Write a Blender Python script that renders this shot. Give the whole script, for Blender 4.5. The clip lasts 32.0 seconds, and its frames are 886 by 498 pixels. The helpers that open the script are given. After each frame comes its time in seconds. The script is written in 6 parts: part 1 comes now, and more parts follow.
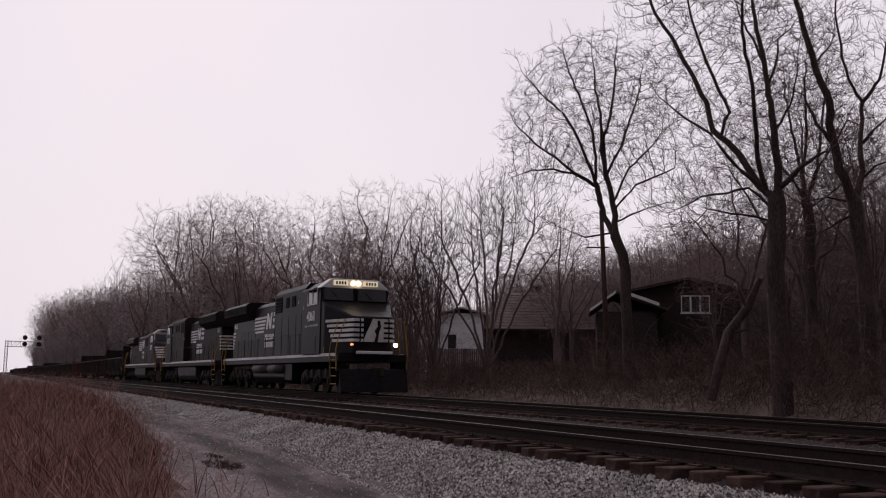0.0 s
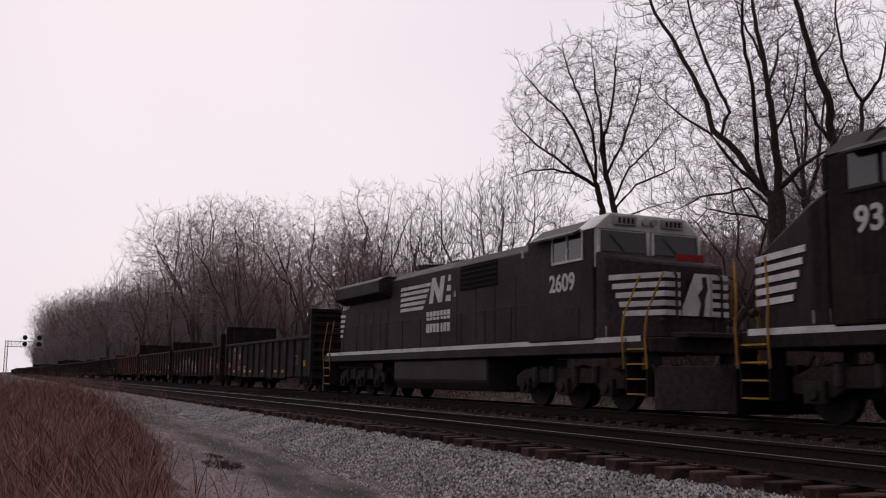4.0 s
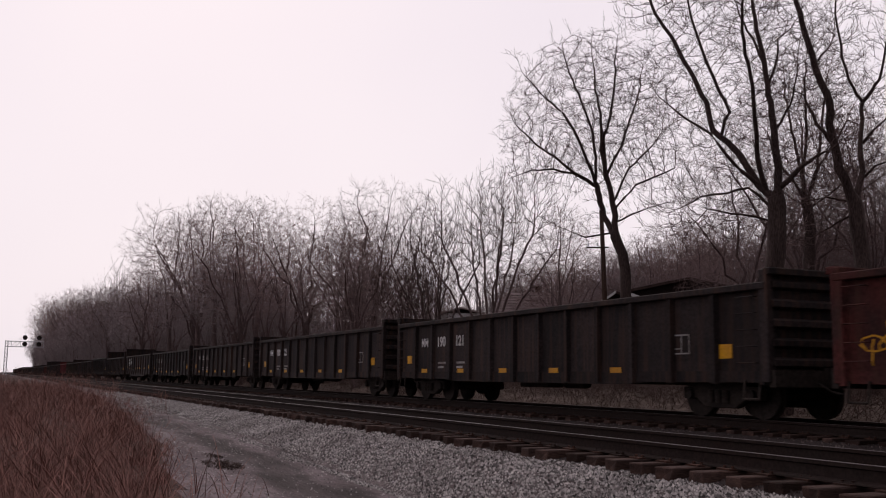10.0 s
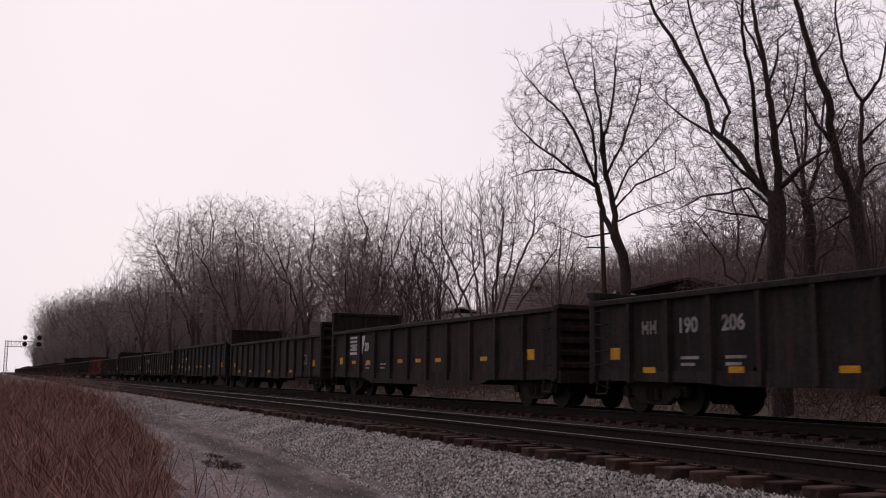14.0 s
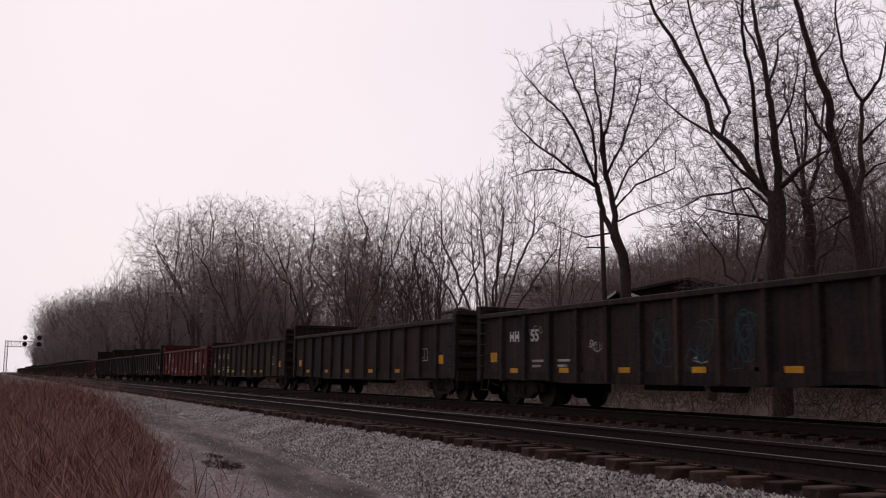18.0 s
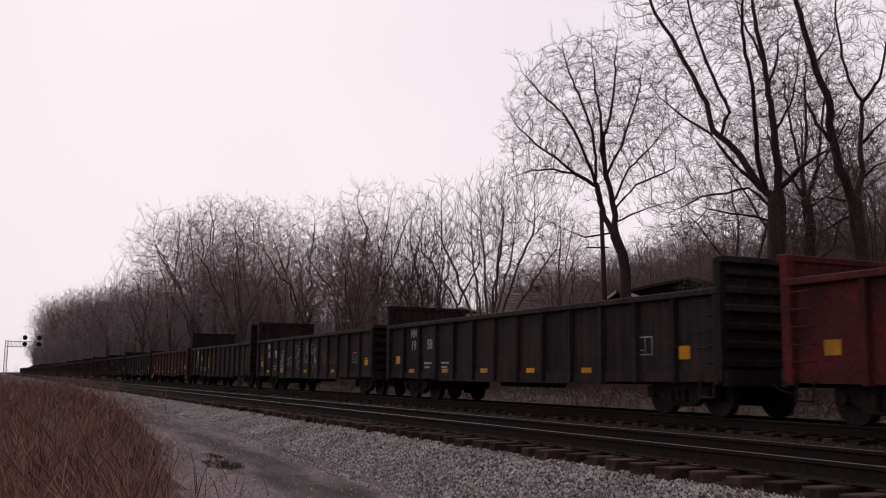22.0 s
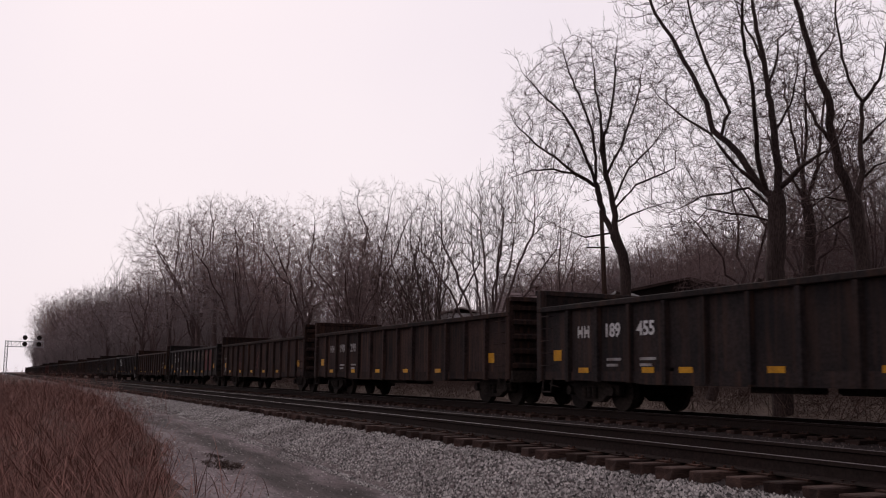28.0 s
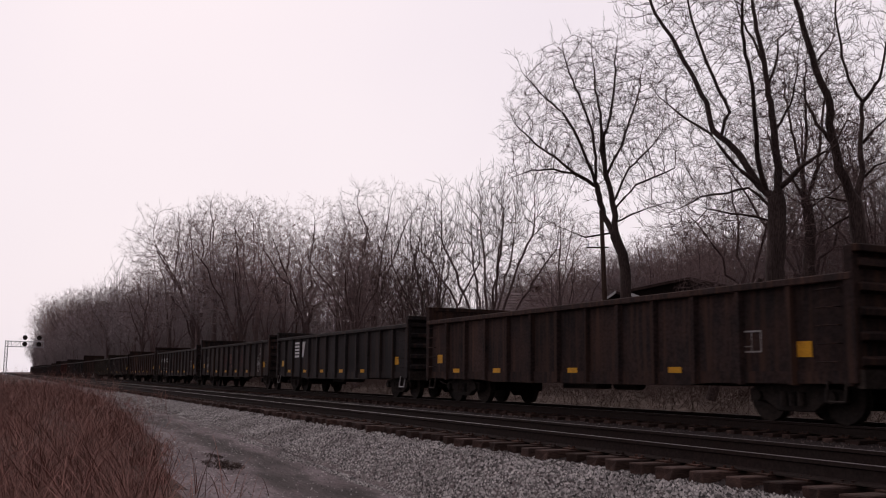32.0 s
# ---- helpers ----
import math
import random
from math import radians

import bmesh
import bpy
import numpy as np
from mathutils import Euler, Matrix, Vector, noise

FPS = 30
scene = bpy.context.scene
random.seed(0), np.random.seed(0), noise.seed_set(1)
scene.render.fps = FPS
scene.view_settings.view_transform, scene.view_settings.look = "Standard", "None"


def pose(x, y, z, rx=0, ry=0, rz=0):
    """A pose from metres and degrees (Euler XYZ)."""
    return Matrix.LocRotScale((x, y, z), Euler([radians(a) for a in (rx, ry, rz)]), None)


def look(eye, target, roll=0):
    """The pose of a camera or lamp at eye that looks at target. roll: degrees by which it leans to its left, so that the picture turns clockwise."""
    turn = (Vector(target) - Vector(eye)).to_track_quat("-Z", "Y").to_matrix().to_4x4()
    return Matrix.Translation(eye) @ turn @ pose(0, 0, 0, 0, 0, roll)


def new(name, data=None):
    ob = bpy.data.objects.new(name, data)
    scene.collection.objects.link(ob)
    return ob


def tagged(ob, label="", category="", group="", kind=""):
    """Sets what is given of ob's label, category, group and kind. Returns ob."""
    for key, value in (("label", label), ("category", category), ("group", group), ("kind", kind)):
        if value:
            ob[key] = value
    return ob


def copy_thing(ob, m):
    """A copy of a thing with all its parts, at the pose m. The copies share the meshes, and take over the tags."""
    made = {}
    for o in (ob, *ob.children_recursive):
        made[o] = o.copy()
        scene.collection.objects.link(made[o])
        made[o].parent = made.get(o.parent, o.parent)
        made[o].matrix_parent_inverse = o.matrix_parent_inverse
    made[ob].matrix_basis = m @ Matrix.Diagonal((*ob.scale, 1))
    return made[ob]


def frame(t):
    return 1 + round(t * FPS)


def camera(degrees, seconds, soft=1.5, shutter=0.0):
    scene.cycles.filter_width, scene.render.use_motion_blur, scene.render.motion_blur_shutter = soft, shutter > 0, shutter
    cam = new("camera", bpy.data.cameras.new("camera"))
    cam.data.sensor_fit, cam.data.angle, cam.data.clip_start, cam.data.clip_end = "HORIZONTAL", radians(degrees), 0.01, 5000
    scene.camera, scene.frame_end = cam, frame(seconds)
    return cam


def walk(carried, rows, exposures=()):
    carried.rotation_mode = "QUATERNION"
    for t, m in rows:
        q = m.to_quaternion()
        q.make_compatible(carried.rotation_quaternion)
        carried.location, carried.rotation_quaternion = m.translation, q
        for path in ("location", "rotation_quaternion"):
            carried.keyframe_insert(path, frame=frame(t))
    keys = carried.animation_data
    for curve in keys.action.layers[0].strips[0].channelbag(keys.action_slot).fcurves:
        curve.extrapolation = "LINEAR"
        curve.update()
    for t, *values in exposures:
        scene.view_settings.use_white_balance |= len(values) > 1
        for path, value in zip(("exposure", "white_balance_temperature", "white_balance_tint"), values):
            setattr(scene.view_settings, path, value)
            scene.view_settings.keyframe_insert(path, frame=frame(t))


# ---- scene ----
import collections

# World: +X is the way the train runs, +Y points across the tracks, z = 0 is the rail top.
CAM_H = 0.73
TRAIN_Y = 13.93      # centre line of the far track, used by the train
NEAR_Y = 7.86        # centre line of the near track
SPEED = 17.065       # metres per second
CLIP = 32.0

cam = camera(49.48, CLIP, soft=1.05, shutter=0.12)
YAW, PITCH = radians(24.756), radians(7.597)
EYE = Vector((0, 0, CAM_H))
AIM = EYE + 50 * Vector((-math.cos(YAW) * math.cos(PITCH), math.sin(YAW) * math.cos(PITCH), math.sin(PITCH)))
walk(cam, [(0.0, look(EYE, AIM, 0.654)), (CLIP, look(EYE, AIM, 0.654))],
     [(0.0, -0.10, 6440, 14), (3.5, -0.06, 6500, 14), (7.0, 0.0, 6600, 14), (CLIP, 0.0, 6600, 14)])

# ---- light: a closed overcast sky, soft sun behind it ----
world = bpy.data.worlds.new("overcast_sky")
scene.world = world
world.use_nodes = True
wn, wl = world.node_tree.nodes, world.node_tree.links
wn.clear()
sky = wn.new("ShaderNodeTexSky")
sky.sky_type, sky.sun_disc = "NISHITA", False
sky.sun_elevation, sky.sun_rotation = math.asin(0.58), radians(278)
sky.air_density, sky.dust_density = 1.5, 4.0
sky_bg = wn.new("ShaderNodeBackground")
sky_bg.inputs["Strength"].default_value = 0.06
wl.new(sky.outputs[0], sky_bg.inputs["Color"])
coord = wn.new("ShaderNodeTexCoord")
cloud_noise = wn.new("ShaderNodeTexNoise")
cloud_noise.inputs["Scale"].default_value = 1.3
cloud_noise.inputs["Detail"].default_value = 3.0
wl.new(coord.outputs["Generated"], cloud_noise.inputs["Vector"])
ramp = wn.new("ShaderNodeValToRGB")
ramp.color_ramp.elements[0].position, ramp.color_ramp.elements[1].position = 0.3, 0.72
ramp.color_ramp.elements[0].color = (0.87, 0.81, 0.885, 1)
ramp.color_ramp.elements[1].color = (1.0, 0.935, 0.97, 1)
wl.new(cloud_noise.outputs["Fac"], ramp.inputs["Fac"])
# the cloud is brightest round the hidden sun and dims smoothly away from it
SUN_WAY = Vector((-0.80, 0.12, 0.58)).normalized()
aim_dot = wn.new("ShaderNodeVectorMath")
aim_dot.operation = "DOT_PRODUCT"
aim_dot.inputs[1].default_value = SUN_WAY
wl.new(coord.outputs["Generated"], aim_dot.inputs[0])
falloff = wn.new("ShaderNodeMapRange")
falloff.interpolation_type = "SMOOTHSTEP"
falloff.inputs["From Min"].default_value, falloff.inputs["From Max"].default_value = -0.7, 0.8
falloff.inputs["To Min"].default_value, falloff.inputs["To Max"].default_value = 0.22, 0.97
wl.new(aim_dot.outputs["Value"], falloff.inputs["Value"])
cloud_bg = wn.new("ShaderNodeBackground")
wl.new(falloff.outputs[0], cloud_bg.inputs["Strength"])
wl.new(ramp.outputs["Color"], cloud_bg.inputs["Color"])
sky_mix = wn.new("ShaderNodeMixShader")
sky_mix.inputs["Fac"].default_value = 0.93
wl.new(sky_bg.outputs[0], sky_mix.inputs[1])
wl.new(cloud_bg.outputs[0], sky_mix.inputs[2])
wl.new(sky_mix.outputs[0], wn.new("ShaderNodeOutputWorld").inputs["Surface"])
sun = new("sun", bpy.data.lights.new("sun", "SUN"))
sun.data.energy, sun.data.angle, sun.data.color = 0.5, radians(30), (1, 0.96, 0.93)
sun.matrix_world = look(Vector((0, 0, 0)) + SUN_WAY * 80, (0, 0, 0))

# ---- materials ----
def material(name, base, rough=0.8, metal=0.0, vary=0.35, scale=6.0, bump=0.0, bump_scale=40.0, tint=None, per_object=0.0, stretch=(1, 1, 1), streak=0.0, spec=0.08, sharp=0.15):
    """A surface with two scales of variation: broad stains towards tint and fine grain; bump in metres."""
    tint = tint or tuple(c * (1 - vary) for c in base)
    if max(base) < 0.3:
        # an overall warm colour cast is put into every dark base colour
        base, tint = [(c[0] * 1.09, c[1] * 0.96, c[2] * 0.97) for c in (base, tint)]
    m = bpy.data.materials.new(name)
    m.use_nodes = True
    n, l = m.node_tree.nodes, m.node_tree.links
    b = n["Principled BSDF"]
    b.inputs["Metallic"].default_value = metal
    b.inputs["Specular IOR Level"].default_value = spec
    tc, mp = n.new("ShaderNodeTexCoord"), n.new("ShaderNodeMapping")
    mp.inputs["Scale"].default_value = stretch
    l.new(tc.outputs["Object"], mp.inputs["Vector"])
    info = n.new("ShaderNodeObjectInfo")
    off = n.new("ShaderNodeVectorMath")
    off.operation = "ADD"
    l.new(mp.outputs[0], off.inputs[0])
    sc = n.new("ShaderNodeMath")
    sc.operation = "MULTIPLY"
    sc.inputs[1].default_value = 37.0
    l.new(info.outputs["Random"], sc.inputs[0])
    l.new(sc.outputs[0], off.inputs[1])
    broad, fine = n.new("ShaderNodeTexNoise"), n.new("ShaderNodeTexNoise")
    broad.inputs["Scale"].default_value, broad.inputs["Detail"].default_value = scale * 0.15, 4
    fine.inputs["Scale"].default_value, fine.inputs["Detail"].default_value = scale * 2, 6
    l.new(off.outputs[0], broad.inputs["Vector"])
    l.new(off.outputs[0], fine.inputs["Vector"])
    r1 = n.new("ShaderNodeValToRGB")
    r1.color_ramp.elements[0].position, r1.color_ramp.elements[1].position = 0.5 - sharp, 0.5 + sharp
    r1.color_ramp.elements[0].color, r1.color_ramp.elements[1].color = (*tint, 1), (*base, 1)
    l.new(broad.outputs["Fac"], r1.inputs["Fac"])
    r2 = n.new("ShaderNodeValToRGB")
    r2.color_ramp.elements[0].position, r2.color_ramp.elements[1].position = 0.3, 0.7
    lo, hi = 1 - vary, 1 + vary
    r2.color_ramp.elements[0].color, r2.color_ramp.elements[1].color = (lo, lo, lo, 1), (hi, hi, hi, 1)
    l.new(fine.outputs["Fac"], r2.inputs["Fac"])
    mul = n.new("ShaderNodeMix")
    mul.data_type, mul.blend_type = "RGBA", "MULTIPLY"
    mul.inputs["Factor"].default_value = 1.0
    l.new(r1.outputs["Color"], mul.inputs["A"])
    l.new(r2.outputs["Color"], mul.inputs["B"])
    out = mul.outputs["Result"]
    if streak:
        mp2 = n.new("ShaderNodeMapping")
        mp2.inputs["Scale"].default_value = (5, 5, 0.25)
        l.new(tc.outputs["Object"], mp2.inputs["Vector"])
        st = n.new("ShaderNodeTexNoise")
        st.inputs["Scale"].default_value, st.inputs["Detail"].default_value = 1.6, 5
        off2 = n.new("ShaderNodeVectorMath")
        l.new(mp2.outputs[0], off2.inputs[0])
        l.new(sc.outputs[0], off2.inputs[1])
        l.new(off2.outputs[0], st.inputs["Vector"])
        r3 = n.new("ShaderNodeValToRGB")
        r3.color_ramp.elements[0].position, r3.color_ramp.elements[1].position = 0.48, 0.72
        r3.color_ramp.elements[0].color, r3.color_ramp.elements[1].color = (0, 0, 0, 1), (streak, streak, streak, 1)
        l.new(st.outputs["Fac"], r3.inputs["Fac"])
        rust = n.new("ShaderNodeMix")
        rust.data_type = "RGBA"
        l.new(r3.outputs["Color"], rust.inputs["Factor"])
        l.new(out, rust.inputs["A"])
        rust.inputs["B"].default_value = (0.075, 0.038, 0.026, 1)
        out = rust.outputs["Result"]
    if per_object:
        hsv = n.new("ShaderNodeHueSaturation")
        mr = n.new("ShaderNodeMapRange")
        mr.inputs["To Min"].default_value, mr.inputs["To Max"].default_value = 1 - per_object, 1 + per_object
        l.new(info.outputs["Random"], mr.inputs["Value"])
        l.new(mr.outputs[0], hsv.inputs["Value"])
        l.new(out, hsv.inputs["Color"])
        out = hsv.outputs["Color"]
    l.new(out, b.inputs["Base Color"])
    rr = n.new("ShaderNodeMapRange")
    rr.inputs["To Min"].default_value, rr.inputs["To Max"].default_value = max(rough - 0.12, 0.05), min(rough + 0.1, 1)
    l.new(fine.outputs["Fac"], rr.inputs["Value"])
    l.new(rr.outputs[0], b.inputs["Roughness"])
    if bump:
        bt = n.new("ShaderNodeTexNoise")
        bt.inputs["Scale"].default_value, bt.inputs["Detail"].default_value = bump_scale, 5
        l.new(off.outputs[0], bt.inputs["Vector"])
        bp = n.new("ShaderNodeBump")
        bp.inputs["Distance"].default_value, bp.inputs["Strength"].default_value = bump, 0.8
        l.new(bt.outputs["Fac"], bp.inputs["Height"])
        l.new(bp.outputs[0], b.inputs["Normal"])
    return m


def island_variation(m, amount):
    """Each loose piece of a joined mesh gets a brightness of its own."""
    n, l = m.node_tree.nodes, m.node_tree.links
    b = n["Principled BSDF"]
    src = b.inputs["Base Color"].links[0].from_socket
    geo, mr, hsv = n.new("ShaderNodeNewGeometry"), n.new("ShaderNodeMapRange"), n.new("ShaderNodeHueSaturation")
    mr.inputs["To Min"].default_value, mr.inputs["To Max"].default_value = 1 - amount, 1 + amount
    l.new(geo.outputs["Random Per Island"], mr.inputs["Value"])
    l.new(mr.outputs[0], hsv.inputs["Value"])
    l.new(src, hsv.inputs["Color"])
    l.new(hsv.outputs["Color"], b.inputs["Base Color"])
    return m


def glow(name, colour, strength):
    m = bpy.data.materials.new(name)
    m.use_nodes = True
    b = m.node_tree.nodes["Principled BSDF"]
    b.inputs["Base Color"].default_value = (*colour, 1)
    b.inputs["Emission Color"].default_value = (*colour, 1)
    b.inputs["Emission Strength"].default_value = strength
    return m


LOCO_BLACK = material("loco_black_paint", (0.0075, 0.0070, 0.0088), 0.42, vary=0.35, scale=5, tint=(0.013, 0.0115, 0.0130), spec=0.04)
LOCO_WORN = material("worn_black_paint", (0.013, 0.0115, 0.0125), 0.55, vary=0.35, scale=5, tint=(0.022, 0.018, 0.018), spec=0.04, streak=0.25)
SOOT = material("black_sooty_screen", (0.005, 0.005, 0.005), 0.8, vary=0.3, scale=5, spec=0.05)
LOCO_GREY = material("dusty_dark_grey_paint", (0.040, 0.034, 0.037), 0.6, vary=0.35, scale=5, tint=(0.024, 0.020, 0.021), spec=0.05, streak=0.3)
UNDER = material("brake_dust_steel", (0.020, 0.018, 0.017), 0.85, vary=0.4, scale=8, tint=(0.035, 0.03, 0.026))
TANK_GREY = material("dirty_grey_tank_paint", (0.045, 0.042, 0.044), 0.6, vary=0.3, scale=4, tint=(0.028, 0.025, 0.024))
WHITE = material("worn_white_paint", (0.62, 0.61, 0.62), 0.6, vary=0.14, scale=9, tint=(0.46, 0.43, 0.42))
DULL_WHITE = material("faded_white_paint", (0.36, 0.34, 0.34), 0.75, vary=0.3, scale=14, tint=(0.18, 0.15, 0.14))
YELLOW = material("dirty_yellow_paint", (0.36, 0.21, 0.035), 0.6, vary=0.3, scale=9, tint=(0.22, 0.12, 0.025))
REFLECT = material("yellow_reflective_tape", (0.62, 0.30, 0.018), 0.5, vary=0.2, scale=14, tint=(0.40, 0.18, 0.02))
RED_PAINT = material("red_paint", (0.30, 0.03, 0.03), 0.6, vary=0.25, scale=8)
MAROON = material("maroon_panel_paint", (0.10, 0.035, 0.035), 0.75, vary=0.3, scale=10)
GRAF_TEAL = material("teal_spray_paint", (0.03, 0.06, 0.065), 0.6, vary=0.3, scale=10)
GRAF_OLIVE = material("olive_spray_paint", (0.12, 0.10, 0.045), 0.65, vary=0.4, scale=10)
WORN_LETTER = material("worn_pinkish_letter_paint", (0.20, 0.15, 0.14), 0.8, vary=0.45, scale=14, tint=(0.07, 0.05, 0.046))
GRAF_PINK = material("rust_pink_spray_paint", (0.19, 0.075, 0.065), 0.65, vary=0.4, scale=10)
GLASS = material("cab_window_glass", (0.03, 0.032, 0.036), 0.08, vary=0.1, scale=3, spec=0.6)
HEAD_GLOW = glow("headlight_glow", (1.0, 0.78, 0.45), 9.0)
DITCH_GLOW = glow("ditch_light_glow", (1.0, 0.86, 0.62), 9.0)
AMBER_GLOW = glow("dim_amber_lamp", (0.85, 0.35, 0.12), 1.3)
BOARD_GLOW = glow("number_board_light", (0.85, 0.72, 0.5), 0.55)

GON_PAINT = {
    "black": material("weathered_black_gondola_paint", (0.016, 0.0148, 0.0158), 0.75, vary=0.42, scale=8, tint=(0.028, 0.023, 0.022), per_object=0.28, streak=0.6, bump=0.004, bump_scale=9),
    "grey": material("dusty_charcoal_gondola_paint", (0.024, 0.0225, 0.0235), 0.75, vary=0.38, scale=8, tint=(0.016, 0.015, 0.015), per_object=0.2, streak=0.45, bump=0.004, bump_scale=9),
    "brown": material("rusty_brown_gondola_paint", (0.036, 0.024, 0.021), 0.85, vary=0.42, scale=8, tint=(0.019, 0.0155, 0.0155), per_object=0.3, streak=0.8, bump=0.004, bump_scale=9),
    "oxide": material("oxide_red_gondola_paint", (0.075, 0.022, 0.020), 0.8, vary=0.4, scale=8, tint=(0.032, 0.018, 0.017), per_object=0.3, streak=0.6, bump=0.004, bump_scale=9),
    "red": material("faded_red_gondola_paint", (0.115, 0.023, 0.026), 0.75, vary=0.38, scale=8, tint=(0.055, 0.019, 0.020), per_object=0.22, streak=0.55, bump=0.004, bump_scale=9),
    "olive": material("dark_olive_gondola_paint", (0.034, 0.031, 0.024), 0.8, vary=0.38, scale=8, tint=(0.024, 0.021, 0.018), per_object=0.2, streak=0.45, bump=0.004, bump_scale=9),
}
RUST = material("rusted_steel", (0.055, 0.030, 0.022), 0.9, vary=0.4, scale=9, tint=(0.028, 0.02, 0.017), per_object=0.2)
RAIL_SIDE = material("rusty_rail_steel", (0.022, 0.016, 0.014), 0.9, vary=0.3, scale=12, tint=(0.022, 0.018, 0.016))
RAIL_TOP = material("worn_rail_head_steel", (0.075, 0.067, 0.066), 0.55, metal=0.4, vary=0.15, scale=12)
TIE = material("creosoted_tie_wood", (0.058, 0.039, 0.032), 0.9, vary=0.5, scale=10, tint=(0.028, 0.020, 0.0175), bump=0.01, bump_scale=12, stretch=(6, 0.6, 6), per_object=0.35)
STONE = island_variation(material("grey_crushed_stone", (0.345, 0.318, 0.308), 0.9, vary=0.25, scale=6, tint=(0.215, 0.195, 0.188)), 0.9)
BALLAST_STONE = island_variation(material("dark_fouled_stone", (0.052, 0.044, 0.042), 0.95, vary=0.3, scale=6, tint=(0.05, 0.042, 0.04)), 0.5)
VALLEY_STONE = island_variation(material("dusty_grey_track_stone", (0.12, 0.110, 0.106), 0.95, vary=0.3, scale=6, tint=(0.075, 0.066, 0.063)), 0.6)
BALLAST_BED = material("fouled_ballast_bed", (0.026, 0.022, 0.021), 0.95, vary=0.5, scale=9, tint=(0.030, 0.026, 0.025), bump=0.03, bump_scale=22)
BARK = material("dark_wet_bark", (0.064, 0.051, 0.047), 0.9, vary=0.5, scale=9, tint=(0.038, 0.030, 0.028), bump=0.01, bump_scale=18, stretch=(2, 2, 0.4), per_object=0.15)
# bark and twigs of the wood are paled: distance haze put into their colour
WOOD_BARK = material("grey_brown_bark", (0.125, 0.101, 0.098), 0.9, vary=0.4, scale=9, tint=(0.085, 0.068, 0.066), bump=0.01, bump_scale=18, stretch=(2, 2, 0.4), per_object=0.2)
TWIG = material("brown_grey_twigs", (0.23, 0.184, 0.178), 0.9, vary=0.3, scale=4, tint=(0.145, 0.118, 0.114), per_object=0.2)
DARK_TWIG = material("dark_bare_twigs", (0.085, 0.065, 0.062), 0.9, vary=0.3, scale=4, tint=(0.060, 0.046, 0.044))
# palest twigs, for the far wood: the haze before it is in this colour
HAZED_TWIG = material("haze_paled_grey_brown_twigs", (0.32, 0.265, 0.268), 0.9, vary=0.3, scale=4, tint=(0.24, 0.198, 0.20), per_object=0.2)
SAPLING = material("brown_sapling_stems", (0.105, 0.080, 0.070), 0.9, vary=0.4, scale=5, tint=(0.062, 0.047, 0.041))
DEAD_GRASS = island_variation(material("dead_red_brown_grass", (0.218, 0.124, 0.102), 0.9, vary=0.3, scale=3, tint=(0.110, 0.068, 0.058)), 0.4)
LITTER = island_variation(material("fallen_leaf_litter", (0.19, 0.145, 0.115), 0.9, vary=0.4, scale=6), 0.6)
DARK_LITTER = island_variation(material("dark_dead_weeds", (0.070, 0.055, 0.046), 0.9, vary=0.4, scale=6), 0.5)
SIDING = material("white_clapboard_siding", (0.78, 0.77, 0.80), 0.7, vary=0.12, scale=4)
TRIM = material("white_trim_paint", (0.66, 0.65, 0.66), 0.6, vary=0.1, scale=4)
SHINGLE = material("grey_brown_roof_shingles", (0.215, 0.190, 0.186), 0.9, vary=0.25, scale=9, tint=(0.165, 0.146, 0.142), per_object=0.08)
DARK_WALL = material("dark_brown_house_wall", (0.040, 0.034, 0.033), 0.85, vary=0.25, scale=5)
POLE_WOOD = material("weathered_pole_wood", (0.060, 0.042, 0.034), 0.9, vary=0.3, scale=6, stretch=(3, 3, 0.3))
FENCE_WOOD = material("grey_weathered_fence_boards", (0.15, 0.128, 0.125), 0.9, vary=0.3, scale=6, stretch=(4, 4, 0.4), per_object=0.25)
DARK_ROOF = material("dark_old_roof_shingles", (0.060, 0.046, 0.042), 0.9, vary=0.3, scale=8)
GALV = material("galvanised_steel", (0.42, 0.41, 0.43), 0.5, metal=0.3, vary=0.15, scale=6)

# ---- small mesh tools ----
def box(bm, x0, x1, y0, y1, z0, z1):
    vs = [bm.verts.new((x, y, z)) for x in (x0, x1) for y in (y0, y1) for z in (z0, z1)]
    for f in ((0, 1, 3, 2), (4, 6, 7, 5), (0, 4, 5, 1), (2, 3, 7, 6), (0, 2, 6, 4), (1, 5, 7, 3)):
        bm.faces.new([vs[i] for i in f])
    return bm


def prism(bm, profile, a0, a1, axis="y"):
    """A closed outline of (u, w) pairs drawn out along an axis: u, w are x, z along y; y, z along x; x, y along z."""
    def place(u, w, a):
        return {"y": (u, a, w), "x": (a, u, w), "z": (u, w, a)}[axis]
    lo = [bm.verts.new(place(u, w, a0)) for u, w in profile]
    hi = [bm.verts.new(place(u, w, a1)) for u, w in profile]
    bm.faces.new(lo)
    bm.faces.new(hi[::-1])
    for i in range(len(profile)):
        j = (i + 1) % len(profile)
        bm.faces.new((lo[j], lo[i], hi[i], hi[j]))
    return bm


